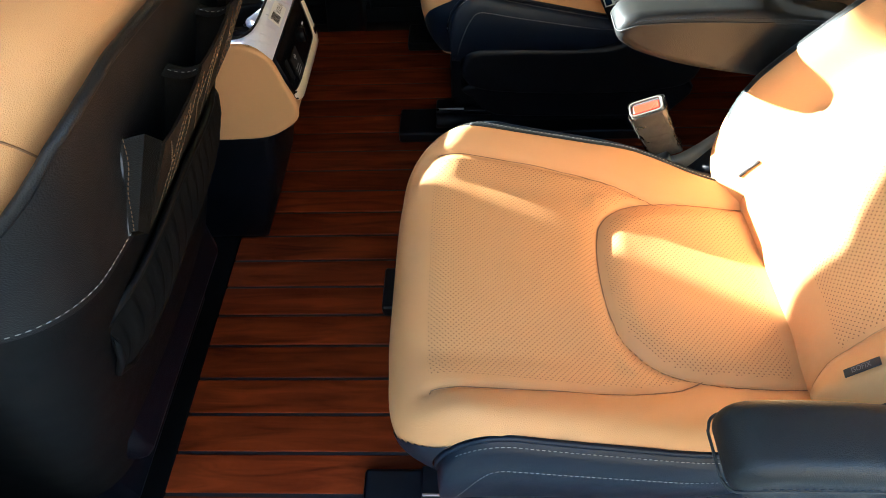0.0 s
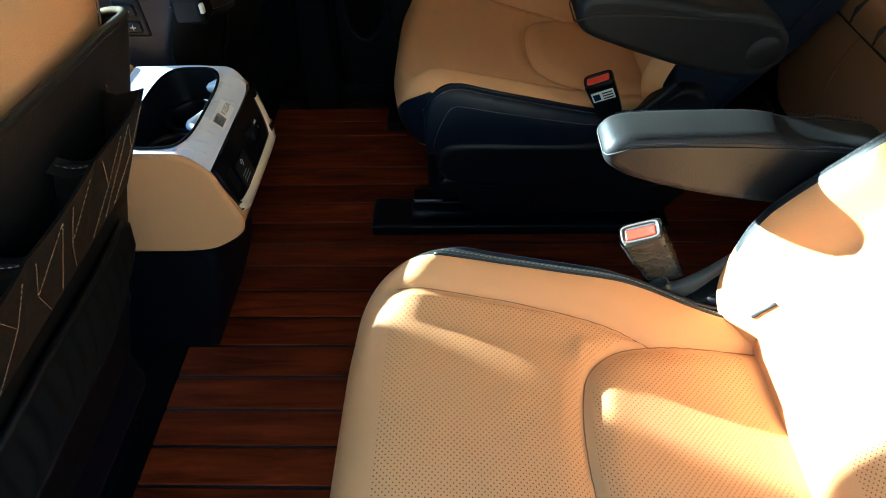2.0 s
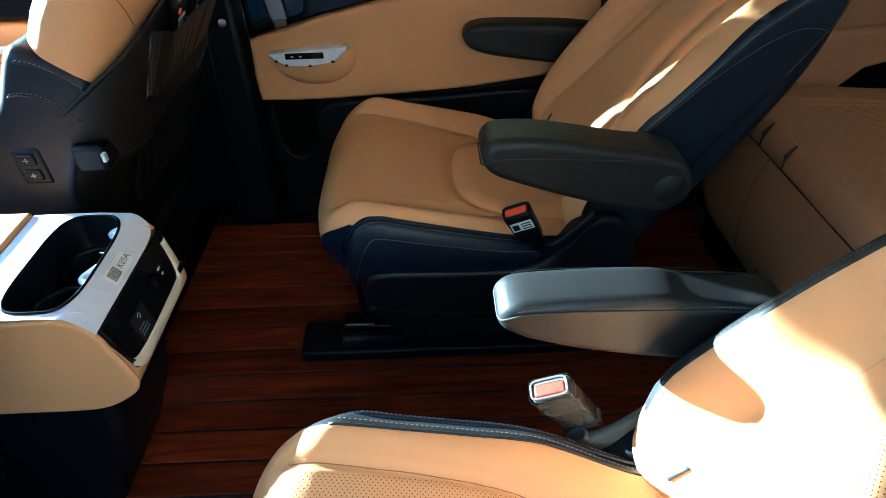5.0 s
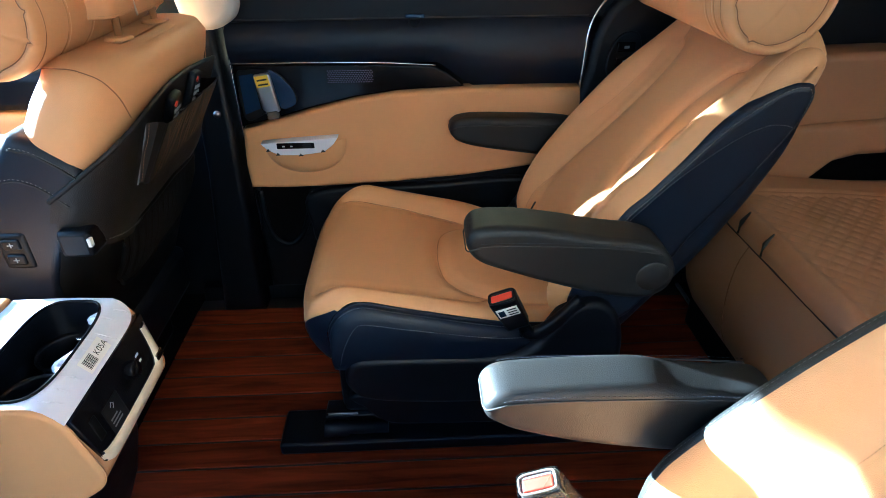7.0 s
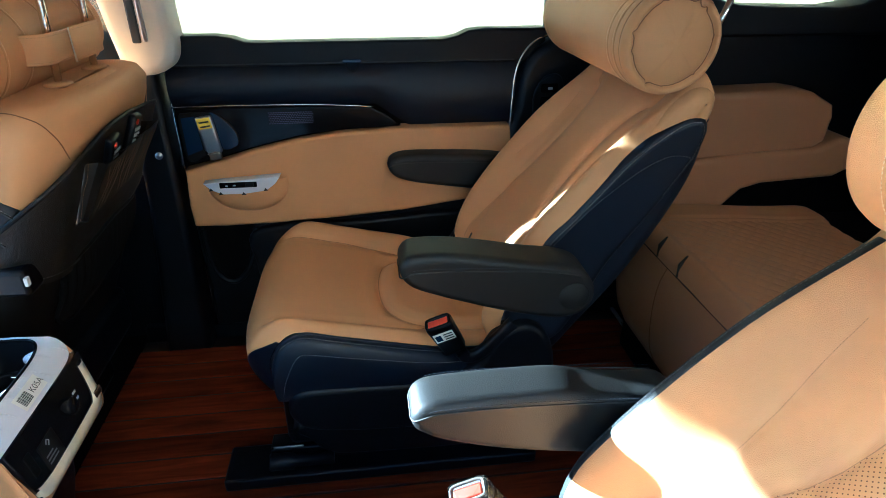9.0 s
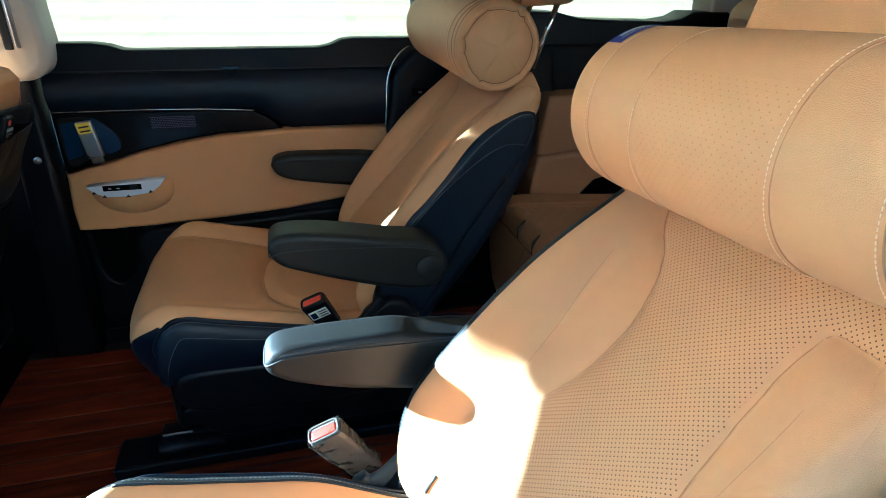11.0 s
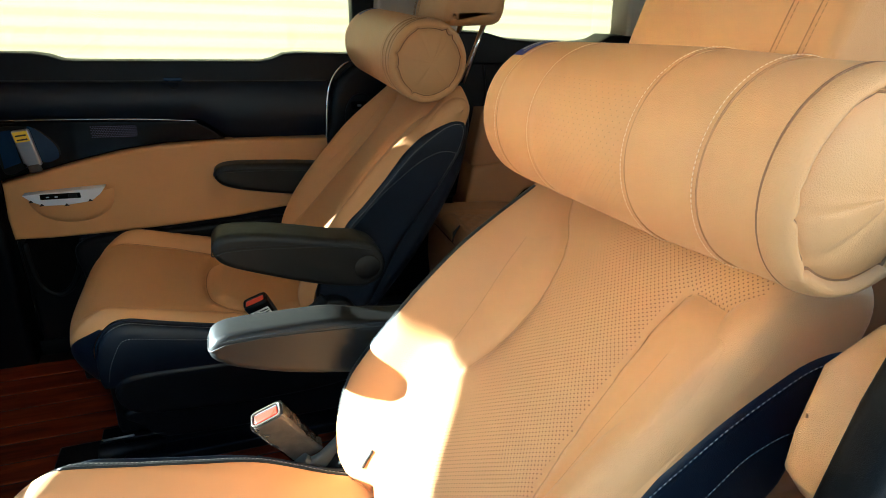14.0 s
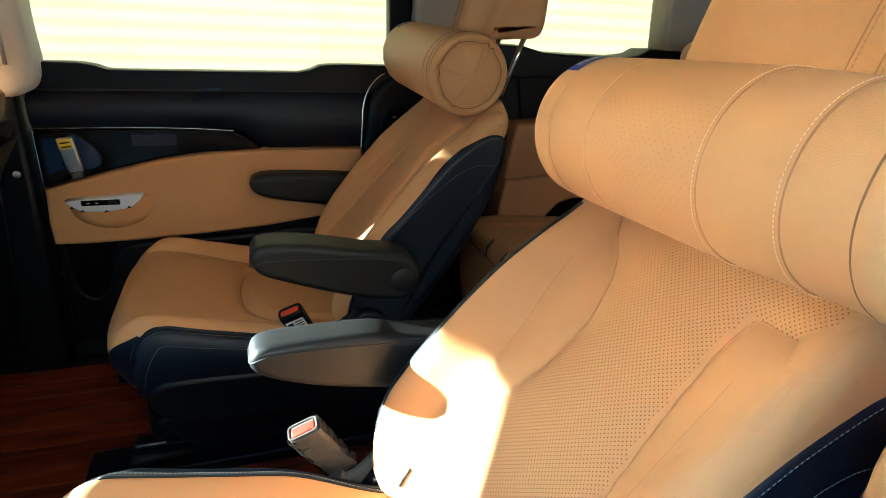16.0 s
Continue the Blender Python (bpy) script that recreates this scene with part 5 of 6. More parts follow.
    for j, (q, h_) in enumerate(((1.0, 0.0030), (0.93, 0.0068), (0.5, 0.0082), (0.08, 0.0062), (0.0, 0.0005))):
        G[:, j, :2] = outer * (1 - q) + inner * q; G[:, j, 2] = h_
    fr = part("frame", put(grid("frame", G, CHAMP)), th, "champagne metal frame")
    # highlight on the frame's corner, put there as a chrome block
    part("frame_glint", put(block("frame_glint", (0.581, -0.083, 0.0062), (0.6035, -0.070, 0.0088), 0.002, CHROME)), fr, "glint on the corner, added as a chrome block")
    part("dial", put(spin("dial", [(0.0001, 0.013), (0.0125, 0.013), (0.0145, 0.010), (0.0145, 0.003)], GLOSS, (0.522, -0.045, 0.0), 28, "z")), pan, "round heater dial")
    part("socket", put(block("socket", (0.425, -0.082, 0.0035), (0.470, -0.036, 0.0056), 0.002, VOID)), pan)
    part("socket", put(block("socket", (0.398, -0.064, 0.0035), (0.413, -0.026, 0.0060), 0.002, PANEL)), pan)
    for k in range(3):
        part("print", put(block("print", (0.431, -0.073 + 0.006 * k, 0.0055), (0.456 - 0.006 * (k == 2), -0.0705 + 0.006 * k, 0.0059), 0, DIM)), pan)
    part("print", put(tube("print", [(0.447, -0.050, 0.0058), (0.452, -0.044, 0.0058), (0.448, -0.040, 0.0058), (0.443, -0.045, 0.0058)], 0.0008, GREY, 4)), pan)
    for k in range(2):
        part("print", put(block("print", (0.542, -0.040 - 0.012 * k, 0.0042), (0.552, -0.036 - 0.012 * k, 0.0046), 0, GREY)), pan)
console()

# ---- sliding door on the far side ----
def follow(pts, n=60):
    return [tuple(p) for p in cr(pts, n)]

def door():
    th = thing("door_1", (0.22, 1.36, 0.0), "closed sliding door with tan panel, black upper and gloss trim", "door", kind="structure")
    # core and lower black panel
    part("core", block("core", (-0.205, 1.335, 0.02), (0.70, 1.385, 0.835), 0.006, PLASTIC), th)
    part("lower_panel", rounded("lower_panel", [(-0.205, 0.05), (-0.205, 0.42), (0.66, 0.47), (0.69, 0.40), (0.69, 0.05)], 1.285, 1.34, 0.012, PLASTIC, smooth_outline=False), th, "black plastic lower panel")
    # map pocket, U shaped
    u = follow([(-0.188, 1.283, 0.37), (-0.184, 1.281, 0.28), (-0.165, 1.279, 0.225), (-0.132, 1.278, 0.205), (-0.098, 1.279, 0.225), (-0.07, 1.281, 0.28), (-0.048, 1.283, 0.37)], 50)
    part("pocket_rim", tube("pocket_rim", u, 0.0085, PLASTIC, 8), th)
    part("pocket_floor", rounded("pocket_floor", [(-0.182, 0.38), (-0.178, 0.28), (-0.16, 0.232), (-0.132, 0.214), (-0.102, 0.232), (-0.076, 0.28), (-0.056, 0.38)], 1.2815, 1.2865, 0.001, MATTE), th)
    part("pocket_body", rounded("pocket_body", [(-0.04, 0.37), (-0.06, 0.27), (-0.02, 0.18), (0.2, 0.15), (0.45, 0.17), (0.55, 0.26), (0.56, 0.39), (0.25, 0.385)], 1.262, 1.30, 0.012, PLASTIC), th)
    # speaker grille: rows of small dimples
    vs, fs = [], []
    for r in range(12):
        for c in range(22):
            x, z = 0.0 + 0.0052 * c + 0.0026 * (r % 2), 0.30 + 0.0052 * r
            o = len(vs)
            for k in range(6):
                vs.append((x + 0.0017 * math.cos(k * math.pi / 3), 1.2612, z + 0.0017 * math.sin(k * math.pi / 3)))
            fs.append(tuple(range(o, o + 6)))
    tagged(part("speaker_holes", build("speaker_holes", vs, fs, INK, False), th), kind="stuff")
    # tan panel
    tan = [(-0.198, 0.548), (-0.10, 0.572), (-0.02, 0.594), (0.09, 0.619), (0.20, 0.634), (0.355, 0.642), (0.50, 0.642), (0.652, 0.640), (0.660, 0.60), (0.658, 0.52), (0.64, 0.452),
           (0.525, 0.430), (0.36, 0.408), (0.183, 0.395), (0.02, 0.387), (-0.12, 0.385), (-0.203, 0.388), (-0.206, 0.45)]
    part("trim_panel", rounded("trim_panel", tan, 1.262, 1.32, 0.010, TAN, smooth_outline=False), th, "tan leather panel")
    # pull cup under the film-covered bezel
    n, r = 36, 12
    G = np.zeros((r, n, 3))
    for i in range(r):
        q = i / (r - 1)
        for j in range(n):
            a = math.pi * j / (n - 1)
            w_, h_ = 0.114 * (1 - 0.10 * q), 0.093
            k = 1 - q
            x = -0.046 + w_ * k ** 0.6 * math.cos(a) * (0.92 + 0.08 * math.sin(a))
            z = 0.522 - h_ * k ** 0.6 * math.sin(a) ** 0.85
            y = 1.2635 - 0.0275 * (1 - k ** 3) ** 0.85
            G[i, j] = (x, y, z)
    part("pull_cup", grid("pull_cup", G, TAN), th, "moulded tan pull cup")
    bz = [(-0.152, 0.521), (-0.10, 0.525), (-0.02, 0.530), (0.042, 0.533), (0.028, 0.514), (0.004, 0.496), (-0.055, 0.489), (-0.108, 0.490), (-0.135, 0.503)]
    b = part("switch_bezel", rounded("switch_bezel", bz, 1.232, 1.266, 0.003, FILM, smooth_outline=False), th, "silver bezel with torn white film")
    for x, z in ((-0.112, 0.494), (-0.055, 0.491), (0.002, 0.500), (-0.135, 0.505)):
        part("film_tear", rounded("film_tear", [(x - 0.006, z - 0.004), (x, z + 0.004), (x + 0.006, z - 0.003)], 1.2308, 1.235, 0.0005, INK, smooth_outline=False, seg=1), b)
    part("switch_panel", block("switch_panel", (-0.112, 1.2292, 0.508), (-0.018, 1.234, 0.523), 0.002, GLOSS), b)
    for x in (-0.098, -0.078):
        part("mark", block("mark", (x, 1.2288, 0.5135), (x + 0.007, 1.2294, 0.5165), 0, GREY), b)
    part("switch_key", block("switch_key", (-0.046, 1.226, 0.510), (-0.026, 1.231, 0.521), 0.002, PLASTIC), b)
    # gloss black insert with chrome lines, release lever in its recess
    gl = [(-0.204, 0.552), (-0.20, 0.705), (-0.05, 0.706), (0.15, 0.703), (0.285, 0.697), (0.32, 0.68), (0.362, 0.644), (0.20, 0.637), (0.09, 0.622), (-0.02, 0.597), (-0.10, 0.575)]
    part("gloss_insert", rounded("gloss_insert", gl, 1.278, 1.32, 0.006, GLOSS, smooth_outline=False), th, "gloss black insert")
    part("bright_line", tube("bright_line", follow([(-0.203, 1.276, 0.709), (0.0, 1.276, 0.709), (0.16, 1.276, 0.706), (0.292, 1.276, 0.698)]), 0.0018, CHROME, 6), th, "thin bright line")
    # violet diamonds: a reflection in the gloss, laid on as coloured shapes
    vs, fs = [], []
    for r in range(7):
        for c in range(18):
            x, z, o = 0.028 + 0.0062 * c + 0.0031 * (r % 2), 0.6605 + 0.0046 * r, len(vs)
            vs += [(x - 0.0026, 1.2774, z), (x, 1.2774, z - 0.0019), (x + 0.0026, 1.2774, z), (x, 1.2774, z + 0.0019)]
            fs.append((o, o + 1, o + 2, o + 3))
    tagged(part("mesh_reflection", build("mesh_reflection", vs, fs, VIOLET, False), th, "faint violet diamond reflection put on as colour"), kind="stuff")
    rec = [(-0.188, 0.572), (-0.192, 0.68), (-0.17, 0.694), (-0.11, 0.692), (-0.075, 0.668), (-0.054, 0.635), (-0.058, 0.612), (-0.085, 0.600), (-0.13, 0.588)]
    part("lever_recess", rounded("lever_recess", rec, 1.2745, 1.285, 0.003, VOID), th)
    part("lever_film", rounded("lever_film", [(-0.186, 0.585), (-0.186, 0.682), (-0.152, 0.686), (-0.146, 0.60)], 1.2715, 1.276, 0.001, NAVY, smooth_outline=False), th)
    part("lever_film", rounded("lever_film", [(-0.098, 0.604), (-0.116, 0.690), (-0.092, 0.682), (-0.064, 0.650), (-0.056, 0.625), (-0.062, 0.607)], 1.2715, 1.276, 0.001, NAVY), th)
    lm = Matrix.Translation((-0.122, 1.262, 0.637)) @ Euler((0, radians(-8), 0)).to_matrix().to_4x4()
    me = block("lever", (-0.020, -0.008, -0.045), (0.020, 0.008, 0.052), 0.005, STEEL, 3); me.transform(lm)
    lv = part("lever", me, th, "satin silver release lever")
    me = block("sticker", (-0.0165, -0.0092, 0.022), (0.0165, -0.0082, 0.049), 0.0002, YELLOW); me.transform(lm); part("sticker", me, lv, "yellow sticker with dark print")
    for k in range(2):
        me = block("print", (-0.012, -0.0096, 0.026 + 0.011 * k), (0.012, -0.0090, 0.030 + 0.011 * k), 0, INK); me.transform(lm); part("print", me, lv)
    me = block("wrap_end", (-0.015, -0.010, -0.062), (0.017, 0.006, -0.038), 0.006, CLEAR, 3); me.transform(lm); part("wrap_end", me, lv)
    # padded upper with the sill strip above
    G = np.zeros((12, 60, 3))
    for i, q in enumerate(np.linspace(0, 1, 12)):
        for j, x in enumerate(np.linspace(-0.205, 0.665, 60)):
            z0 = 0.700 if x < 0.30 else 0.700 - 0.058 * min(1, (x - 0.30) / 0.08)
            z = z0 + (0.806 - z0) * q
            G[i, j] = (x, 1.318 - 0.040 * math.sin(math.pi * (0.12 + 0.80 * q)) ** 0.7, z)
    part("upper_pad", grid("upper_pad", G, DARK), th, "padded black upper")
    sill = [(-0.21, 0.800), (-0.21, 0.874), (-0.075, 0.873), (-0.04, 0.868), (-0.008, 0.857), (0.02, 0.856), (0.25, 0.857), (0.478, 0.858), (0.51, 0.865), (0.54, 0.878), (0.575, 0.882), (0.74, 0.882), (0.74, 0.80)]
    part("sill_strip", rounded("sill_strip", sill, 1.290, 1.345, 0.006, PLASTIC, smooth_outline=False), th, "black window sill strip")
    part("blind_slot", block("blind_slot", (-0.20, 1.2885, 0.8035), (0.66, 1.2945, 0.8075), 0.001, INK), th)
    part("blind_tab", block("blind_tab", (0.222, 1.281, 0.806), (0.268, 1.292, 0.815), 0.002, NAVY), th, "blue-filmed pull tab of the blind")
    part("blind_ring", tube("blind_ring", follow([(0.230, 1.283, 0.806), (0.232, 1.282, 0.793), (0.245, 1.281, 0.786), (0.258, 1.282, 0.793), (0.260, 1.283, 0.806)], 20), 0.0022, PLASTIC, 6), th)
    # bright edges of the door
    part("edge_strip", tube("edge_strip", follow([(-0.208, 1.30, 0.80), (-0.2095, 1.302, 0.65), (-0.212, 1.31, 0.40), (-0.218, 1.325, 0.13)]), 0.0028, CHROME, 6), th, "bright door edge")
    part("edge_strip", tube("edge_strip", follow([(0.652, 1.27, 0.60), (0.655, 1.275, 0.66), (0.662, 1.283, 0.76), (0.680, 1.288, 0.815), (0.715, 1.292, 0.852), (0.76, 1.295, 0.868)]), 0.0036, CHROME, 6), th, "bright door edge")
door()

# ---- body shell: far side pillars and windows, roof, near side, front ----
def structure(name, me, label, cat, parent=None):
    ob = part(name, me, parent)
    return tagged(ob, label, cat, kind="structure")

structure("wall_right", block("wall_right", (0.70, 1.33, 0.0), (2.3, 1.40, 0.865), 0.0, PLASTIC), "black lower body side behind the door", "body side")
structure("wall_right_front", block("wall_right_front", (-1.6, 1.33, 0.0), (-0.205, 1.40, 0.70), 0.0, PLASTIC), "dark front door shell", "body side")
# trim beside the rear edge of the sliding door, with two switches
rear = thing("pillar_trim", (0.78, 1.30, 0.3), "black rounded pillar trim with two switches", "pillar trim", kind="structure")
part("cover", rounded("cover", [(0.665, 0.45), (0.668, 0.70), (0.69, 0.80), (0.735, 0.848), (0.80, 0.87), (1.0, 0.88), (1.15, 0.90), (1.15, 0.45)], 1.262, 1.335, 0.02, PLASTIC), rear)
sp = part("switch_plate", rounded("switch_plate", [(0.715, 0.665), (0.71, 0.72), (0.735, 0.765), (0.775, 0.77), (0.79, 0.73), (0.775, 0.68), (0.745, 0.655)], 1.256, 1.27, 0.004, PLASTIC), rear)
for k in (0, 1):
    zc = 0.738 - 0.034 * k
    part("switch", block("switch", (0.728, 1.251, zc - 0.011), (0.772, 1.259, zc + 0.011), 0.003, GLOSS), sp)
    part("mark", block("mark", (0.745, 1.2502, zc - 0.003), (0.757, 1.2514, zc + 0.003), 0, GREY), sp)

def pillar(name, pts, y0, y1, mat, label):
    return structure(name, rounded(name, pts, y0, y1, 0.012, mat, smooth_outline=False), label, "pillar")

bp = thing("pillar_1", (-0.24, 1.28, 0.0), "beige belt pillar with black lower half", "pillar", kind="structure")
part("upper_trim", rounded("upper_trim", [(-0.335, 1.34), (-0.305, 1.0), (-0.285, 0.86), (-0.272, 0.812), (-0.245, 0.795), (-0.20, 0.798), (-0.168, 0.818), (-0.155, 0.86), (-0.158, 0.95), (-0.18, 1.34)], 1.22, 1.335, 0.02, BEIGE, n=110), bp, "beige plastic upper trim")
part("belt_slot", block("belt_slot", (-0.239, 1.2165, 0.868), (-0.219, 1.224, 1.20), 0.004, INK), bp)
part("slot_edge", block("slot_edge", (-0.2145, 1.216, 0.872), (-0.2045, 1.222, 1.20), 0.002, STEEL), bp)
part("lower_trim", rounded("lower_trim", [(-0.345, 0.0), (-0.30, 0.45), (-0.285, 0.815), (-0.212, 0.82), (-0.215, 0.45), (-0.222, 0.0)], 1.235, 1.345, 0.015, PLASTIC, smooth_outline=False), bp, "black plastic lower trim")
part("button", spin("button", [(0.009, 0), (0.009, -0.005), (0.0001, -0.006)], STEEL, (-0.243, 1.236, 0.60), 16), bp)
# windows: frames round the two side openings, thin panes
pillar("pillar_2", [(0.735, 1.34), (0.742, 0.87), (0.80, 0.87), (0.815, 1.34)], 1.28, 1.345, PLASTIC, "black window divider")
pillar("pillar_3", [(0.80, 1.34), (0.815, 0.88), (0.86, 0.86), (1.08, 0.90), (1.06, 1.34)], 1.255, 1.345, BEIGE, "beige pillar behind the door window")
pillar("pillar_4", [(1.63, 1.34), (1.665, 0.93), (2.25, 0.93), (2.25, 1.34)], 1.24, 1.345, BEIGE, "beige rear pillar")
structure("window_sill_rear", rounded("window_sill_rear", [(0.98, 0.86), (1.0, 0.935), (1.06, 0.955), (1.15, 0.953), (1.22, 0.936), (1.30, 0.932), (1.50, 0.928), (1.56, 0.936), (1.60, 0.955), (1.72, 0.955), (1.78, 0.93), (1.78, 0.86)], 1.235, 1.345, 0.008, PLASTIC, smooth_outline=False), "black sill under the rear window", "sill")
structure("wall_right_rear", rounded("wall_right_rear", [(1.0, 0.40), (1.0, 0.90), (2.25, 0.90), (2.25, 0.40)], 1.28, 1.345, 0.01, PLASTIC, smooth_outline=False), "black rear side trim", "trim")
glass = bpy.data.materials.new("window_glass"); glass.use_nodes = True
nt = glass.node_tree; nt.nodes.remove(nt.nodes["Principled BSDF"])
tr, gs, lw, mx = nt.nodes.new("ShaderNodeBsdfTransparent"), nt.nodes.new("ShaderNodeBsdfGlossy"), nt.nodes.new("ShaderNodeFresnel"), nt.nodes.new("ShaderNodeMixShader")
tr.inputs[0].default_value = (0.93, 0.95, 0.93, 1); gs.inputs["Roughness"].default_value = 0.02
nt.links.new(lw.outputs[0], mx.inputs[0]); nt.links.new(tr.outputs[0], mx.inputs[1]); nt.links.new(gs.outputs[0], mx.inputs[2])
nt.links.new(mx.outputs[0], nt.nodes["Material Output"].inputs[0])
for k, (x0, x1, z0) in enumerate(((-0.25, 0.78, 0.84), (1.0, 1.70, 0.90), (-1.2, -0.30, 0.70))):
    w_ = structure(f"window_{k + 1}", block(f"window_{k + 1}", (x0, 1.352, z0), (x1, 1.356, 1.33), 0.0, glass), "clear side window pane", "window")
    w_.visible_shadow = False

# rear quarter trim with its armrest ledge
q3 = thing("quarter_trim", (1.4, 1.25, 0.1), "tan moulded side trim with a two-step arm ledge", "side trim", kind="structure")
part("arm_block", rounded("arm_block", [(1.10, 0.52), (1.13, 0.726), (1.40, 0.732), (1.46, 0.722), (1.525, 0.688), (1.535, 0.655), (1.53, 0.585), (1.48, 0.555), (1.25, 0.545)], 1.185, 1.30, 0.018, TAN_SHADE, smooth_outline=False, seg=5), q3)
part("arm_ledge", rounded("arm_ledge", [(1.08, 0.40), (1.10, 0.55), (1.30, 0.565), (1.50, 0.575), (1.56, 0.605), (1.60, 0.595), (1.64, 0.555), (1.625, 0.515), (1.57, 0.488), (1.36, 0.478), (1.30, 0.462), (1.24, 0.40)], 1.165, 1.30, 0.016, TAN_SHADE, smooth_outline=False, seg=5), q3)
part("storage", block("storage", (1.10, 1.20, 0.05), (2.2, 1.335, 0.49), 0.01, MATTE), q3)

# ---- third-row bench ----
def bench():
    th = thing("bench_seat", (1.2, 0.5, 0), "tan quilted third-row bench, coloured darker for shade", "car seat")
    Y0, Y1 = -0.20, 1.14
    prof = [(0.985, 0.10), (0.955, 0.17), (0.937, 0.28), (0.935, 0.36), (0.945, 0.405)]
    c = cr(prof, 20); ys = np.linspace(Y0, Y1, 90)
    G = np.zeros((20, 90, 3))
    for j, y in enumerate(ys):
        e = max(0, abs((y - 0.47) / 0.67) - 0.93) / 0.07
        for i in range(20):
            G[i, j] = (c[i, 0] + 0.02 * e * e, y, c[i, 1])
    part("front_apron", grid("front_apron", G, TAN_SHADE), th, "tan leather apron")
    for y in (0.10, 0.42, 0.86):
        part("seam", tube("seam", [(x - 0.0005, y + 0.12 * (0.43 - z), z) for x, z in c], 0.0012, SEAM, 5), th)
    # black strip laid in as the shade of the crease below the cushions
    part("seam", tube("seam", [(0.948, y, 0.409) for y in ys], 0.004, INK, 6), th)
    # quilted cushions: two pads
    for ya, yb in ((-0.20, 0.44), (0.445, 1.135)):
        pr = cr([(0.945, 0.413), (0.950, 0.434), (0.975, 0.449), (1.05, 0.450), (1.2, 0.440), (1.35, 0.428), (1.46, 0.422), (1.48, 0.40)], 120)
        t = np.gradient(pr, axis=0); t /= np.linalg.norm(t, axis=1)[:, None]; nr = np.stack([-t[:, 1], t[:, 0]], 1)
        arc = np.r_[0, np.cumsum(np.linalg.norm(np.diff(pr, axis=0), axis=1))]
        yy = np.linspace(ya, yb, 150)
        S, Y = np.meshgrid(arc, yy, indexing="ij")
        k = 0.042
        dx = np.abs(((S + Y) / k) % 1 - 0.5); dy = np.abs(((S - Y) / k) % 1 - 0.5)
        mid, hw = (ya + yb) / 2, (yb - ya) / 2
        zone = step(0.70 - np.abs((Y - mid) / hw), 0.0, 0.03) * step(S, 0.05 if ya > 0.4 else 0.46, 0.07 if ya > 0.4 else 0.48)
        dd = np.minimum(0.5 - dx, 0.5 - dy) * k
        off = -0.0024 * np.exp(-(dd / 0.0060) ** 2) * zone - 0.020 * np.clip((np.abs((Y - mid) / hw) - 0.93) / 0.07, 0, 1) ** 2 + 0.006 * (1 - zone) - 0.005 * np.exp(-((np.abs((Y - mid) / hw) - 0.71) * hw / 0.006) ** 2)
        off += 0.004 * np.sin(Y * 31 + S * 23) * 0.3
        P = np.stack([pr[:, 0:1] + nr[:, 0:1] * off, Y, pr[:, 1:2] + nr[:, 1:2] * off], -1)
        part("cushion", grid("cushion", P, TAN_SHADE), th, "tan cushion with diamond quilting")
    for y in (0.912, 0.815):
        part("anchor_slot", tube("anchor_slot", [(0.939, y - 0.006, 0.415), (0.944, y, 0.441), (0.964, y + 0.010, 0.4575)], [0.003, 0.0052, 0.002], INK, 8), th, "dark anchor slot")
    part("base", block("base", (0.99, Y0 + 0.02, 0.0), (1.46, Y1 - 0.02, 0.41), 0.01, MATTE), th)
    part("backrest", block("backrest", (1.62, Y0, 0.40), (1.80, Y1, 1.0), 0.05, TAN_SHADE, 4), th, "tan leather backrest")
    part("back_base", block("back_base", (1.50, Y0, 0.0), (1.80, Y1, 0.40), 0.02, MATTE), th)
bench()

# ---- near side: the body opening by which the camera stands ----
structure("wall_left_rear", block("wall_left_rear", (1.02, -0.42, 0.0), (2.3, -0.36, 0.86), 0.0, PLASTIC), "dark body side behind the door opening", "body side")
structure("wall_left_front", block("wall_left_front", (-1.6, -0.42, 0.0), (-0.42, -0.36, 0.80), 0.0, PLASTIC), "dark front door shell", "body side")
pillar("pillar_5", [(-0.48, 0.0), (-0.46, 1.34), (-0.38, 1.34), (-0.40, 0.0)], -0.42, -0.33, PLASTIC, "dark pillar at the open doorway")
pillar("pillar_6", [(1.02, 0.0), (1.04, 1.34), (1.16, 1.34), (1.14, 0.0)], -0.42, -0.33, PLASTIC, "dark pillar behind the open doorway")
nq = thing("quarter_trim", (1.3, -0.3, 0.1), "tan moulded side trim beside the bench", "side trim", kind="structure")
part("arm_block", rounded("arm_block", [(0.800, 0.690), (0.797, 0.73), (0.805, 0.80), (0.86, 0.83), (1.42, 0.83), (1.54, 0.68), (1.60, 0.50), (1.60, 0.10), (1.04, 0.10), (1.00, 0.60), (0.83, 0.655)], -0.355, -0.235, 0.012, TAN, smooth_outline=False), nq)
part("seam", tube("seam", [(0.797, -0.246, 0.752), (0.81, -0.236, 0.752), (0.90, -0.2345, 0.752), (1.2, -0.2345, 0.752)], 0.0012, SEAM, 5), nq)
structure("pillar_trim_near", rounded("pillar_trim_near", [(0.725, 0.45), (0.740, 0.74), (0.744, 0.782), (0.748, 0.820), (0.757, 0.86), (0.775, 0.96), (1.16, 0.96), (1.16, 0.45)], -0.335, -0.300, 0.010, PANEL, smooth_outline=False), "dark plastic trim at the doorway", "pillar trim")
structure("ceiling", block("ceiling", (-0.98, -0.42, 1.31), (2.3, 1.42, 1.36), 0.0, BEIGE), "beige headliner", "ceiling")
structure("wall_rear", block("wall_rear", (2.26, -0.42, 0.0), (2.32, 1.42, 1.36), 0.0, PLASTIC), "dark tailgate", "tailgate")
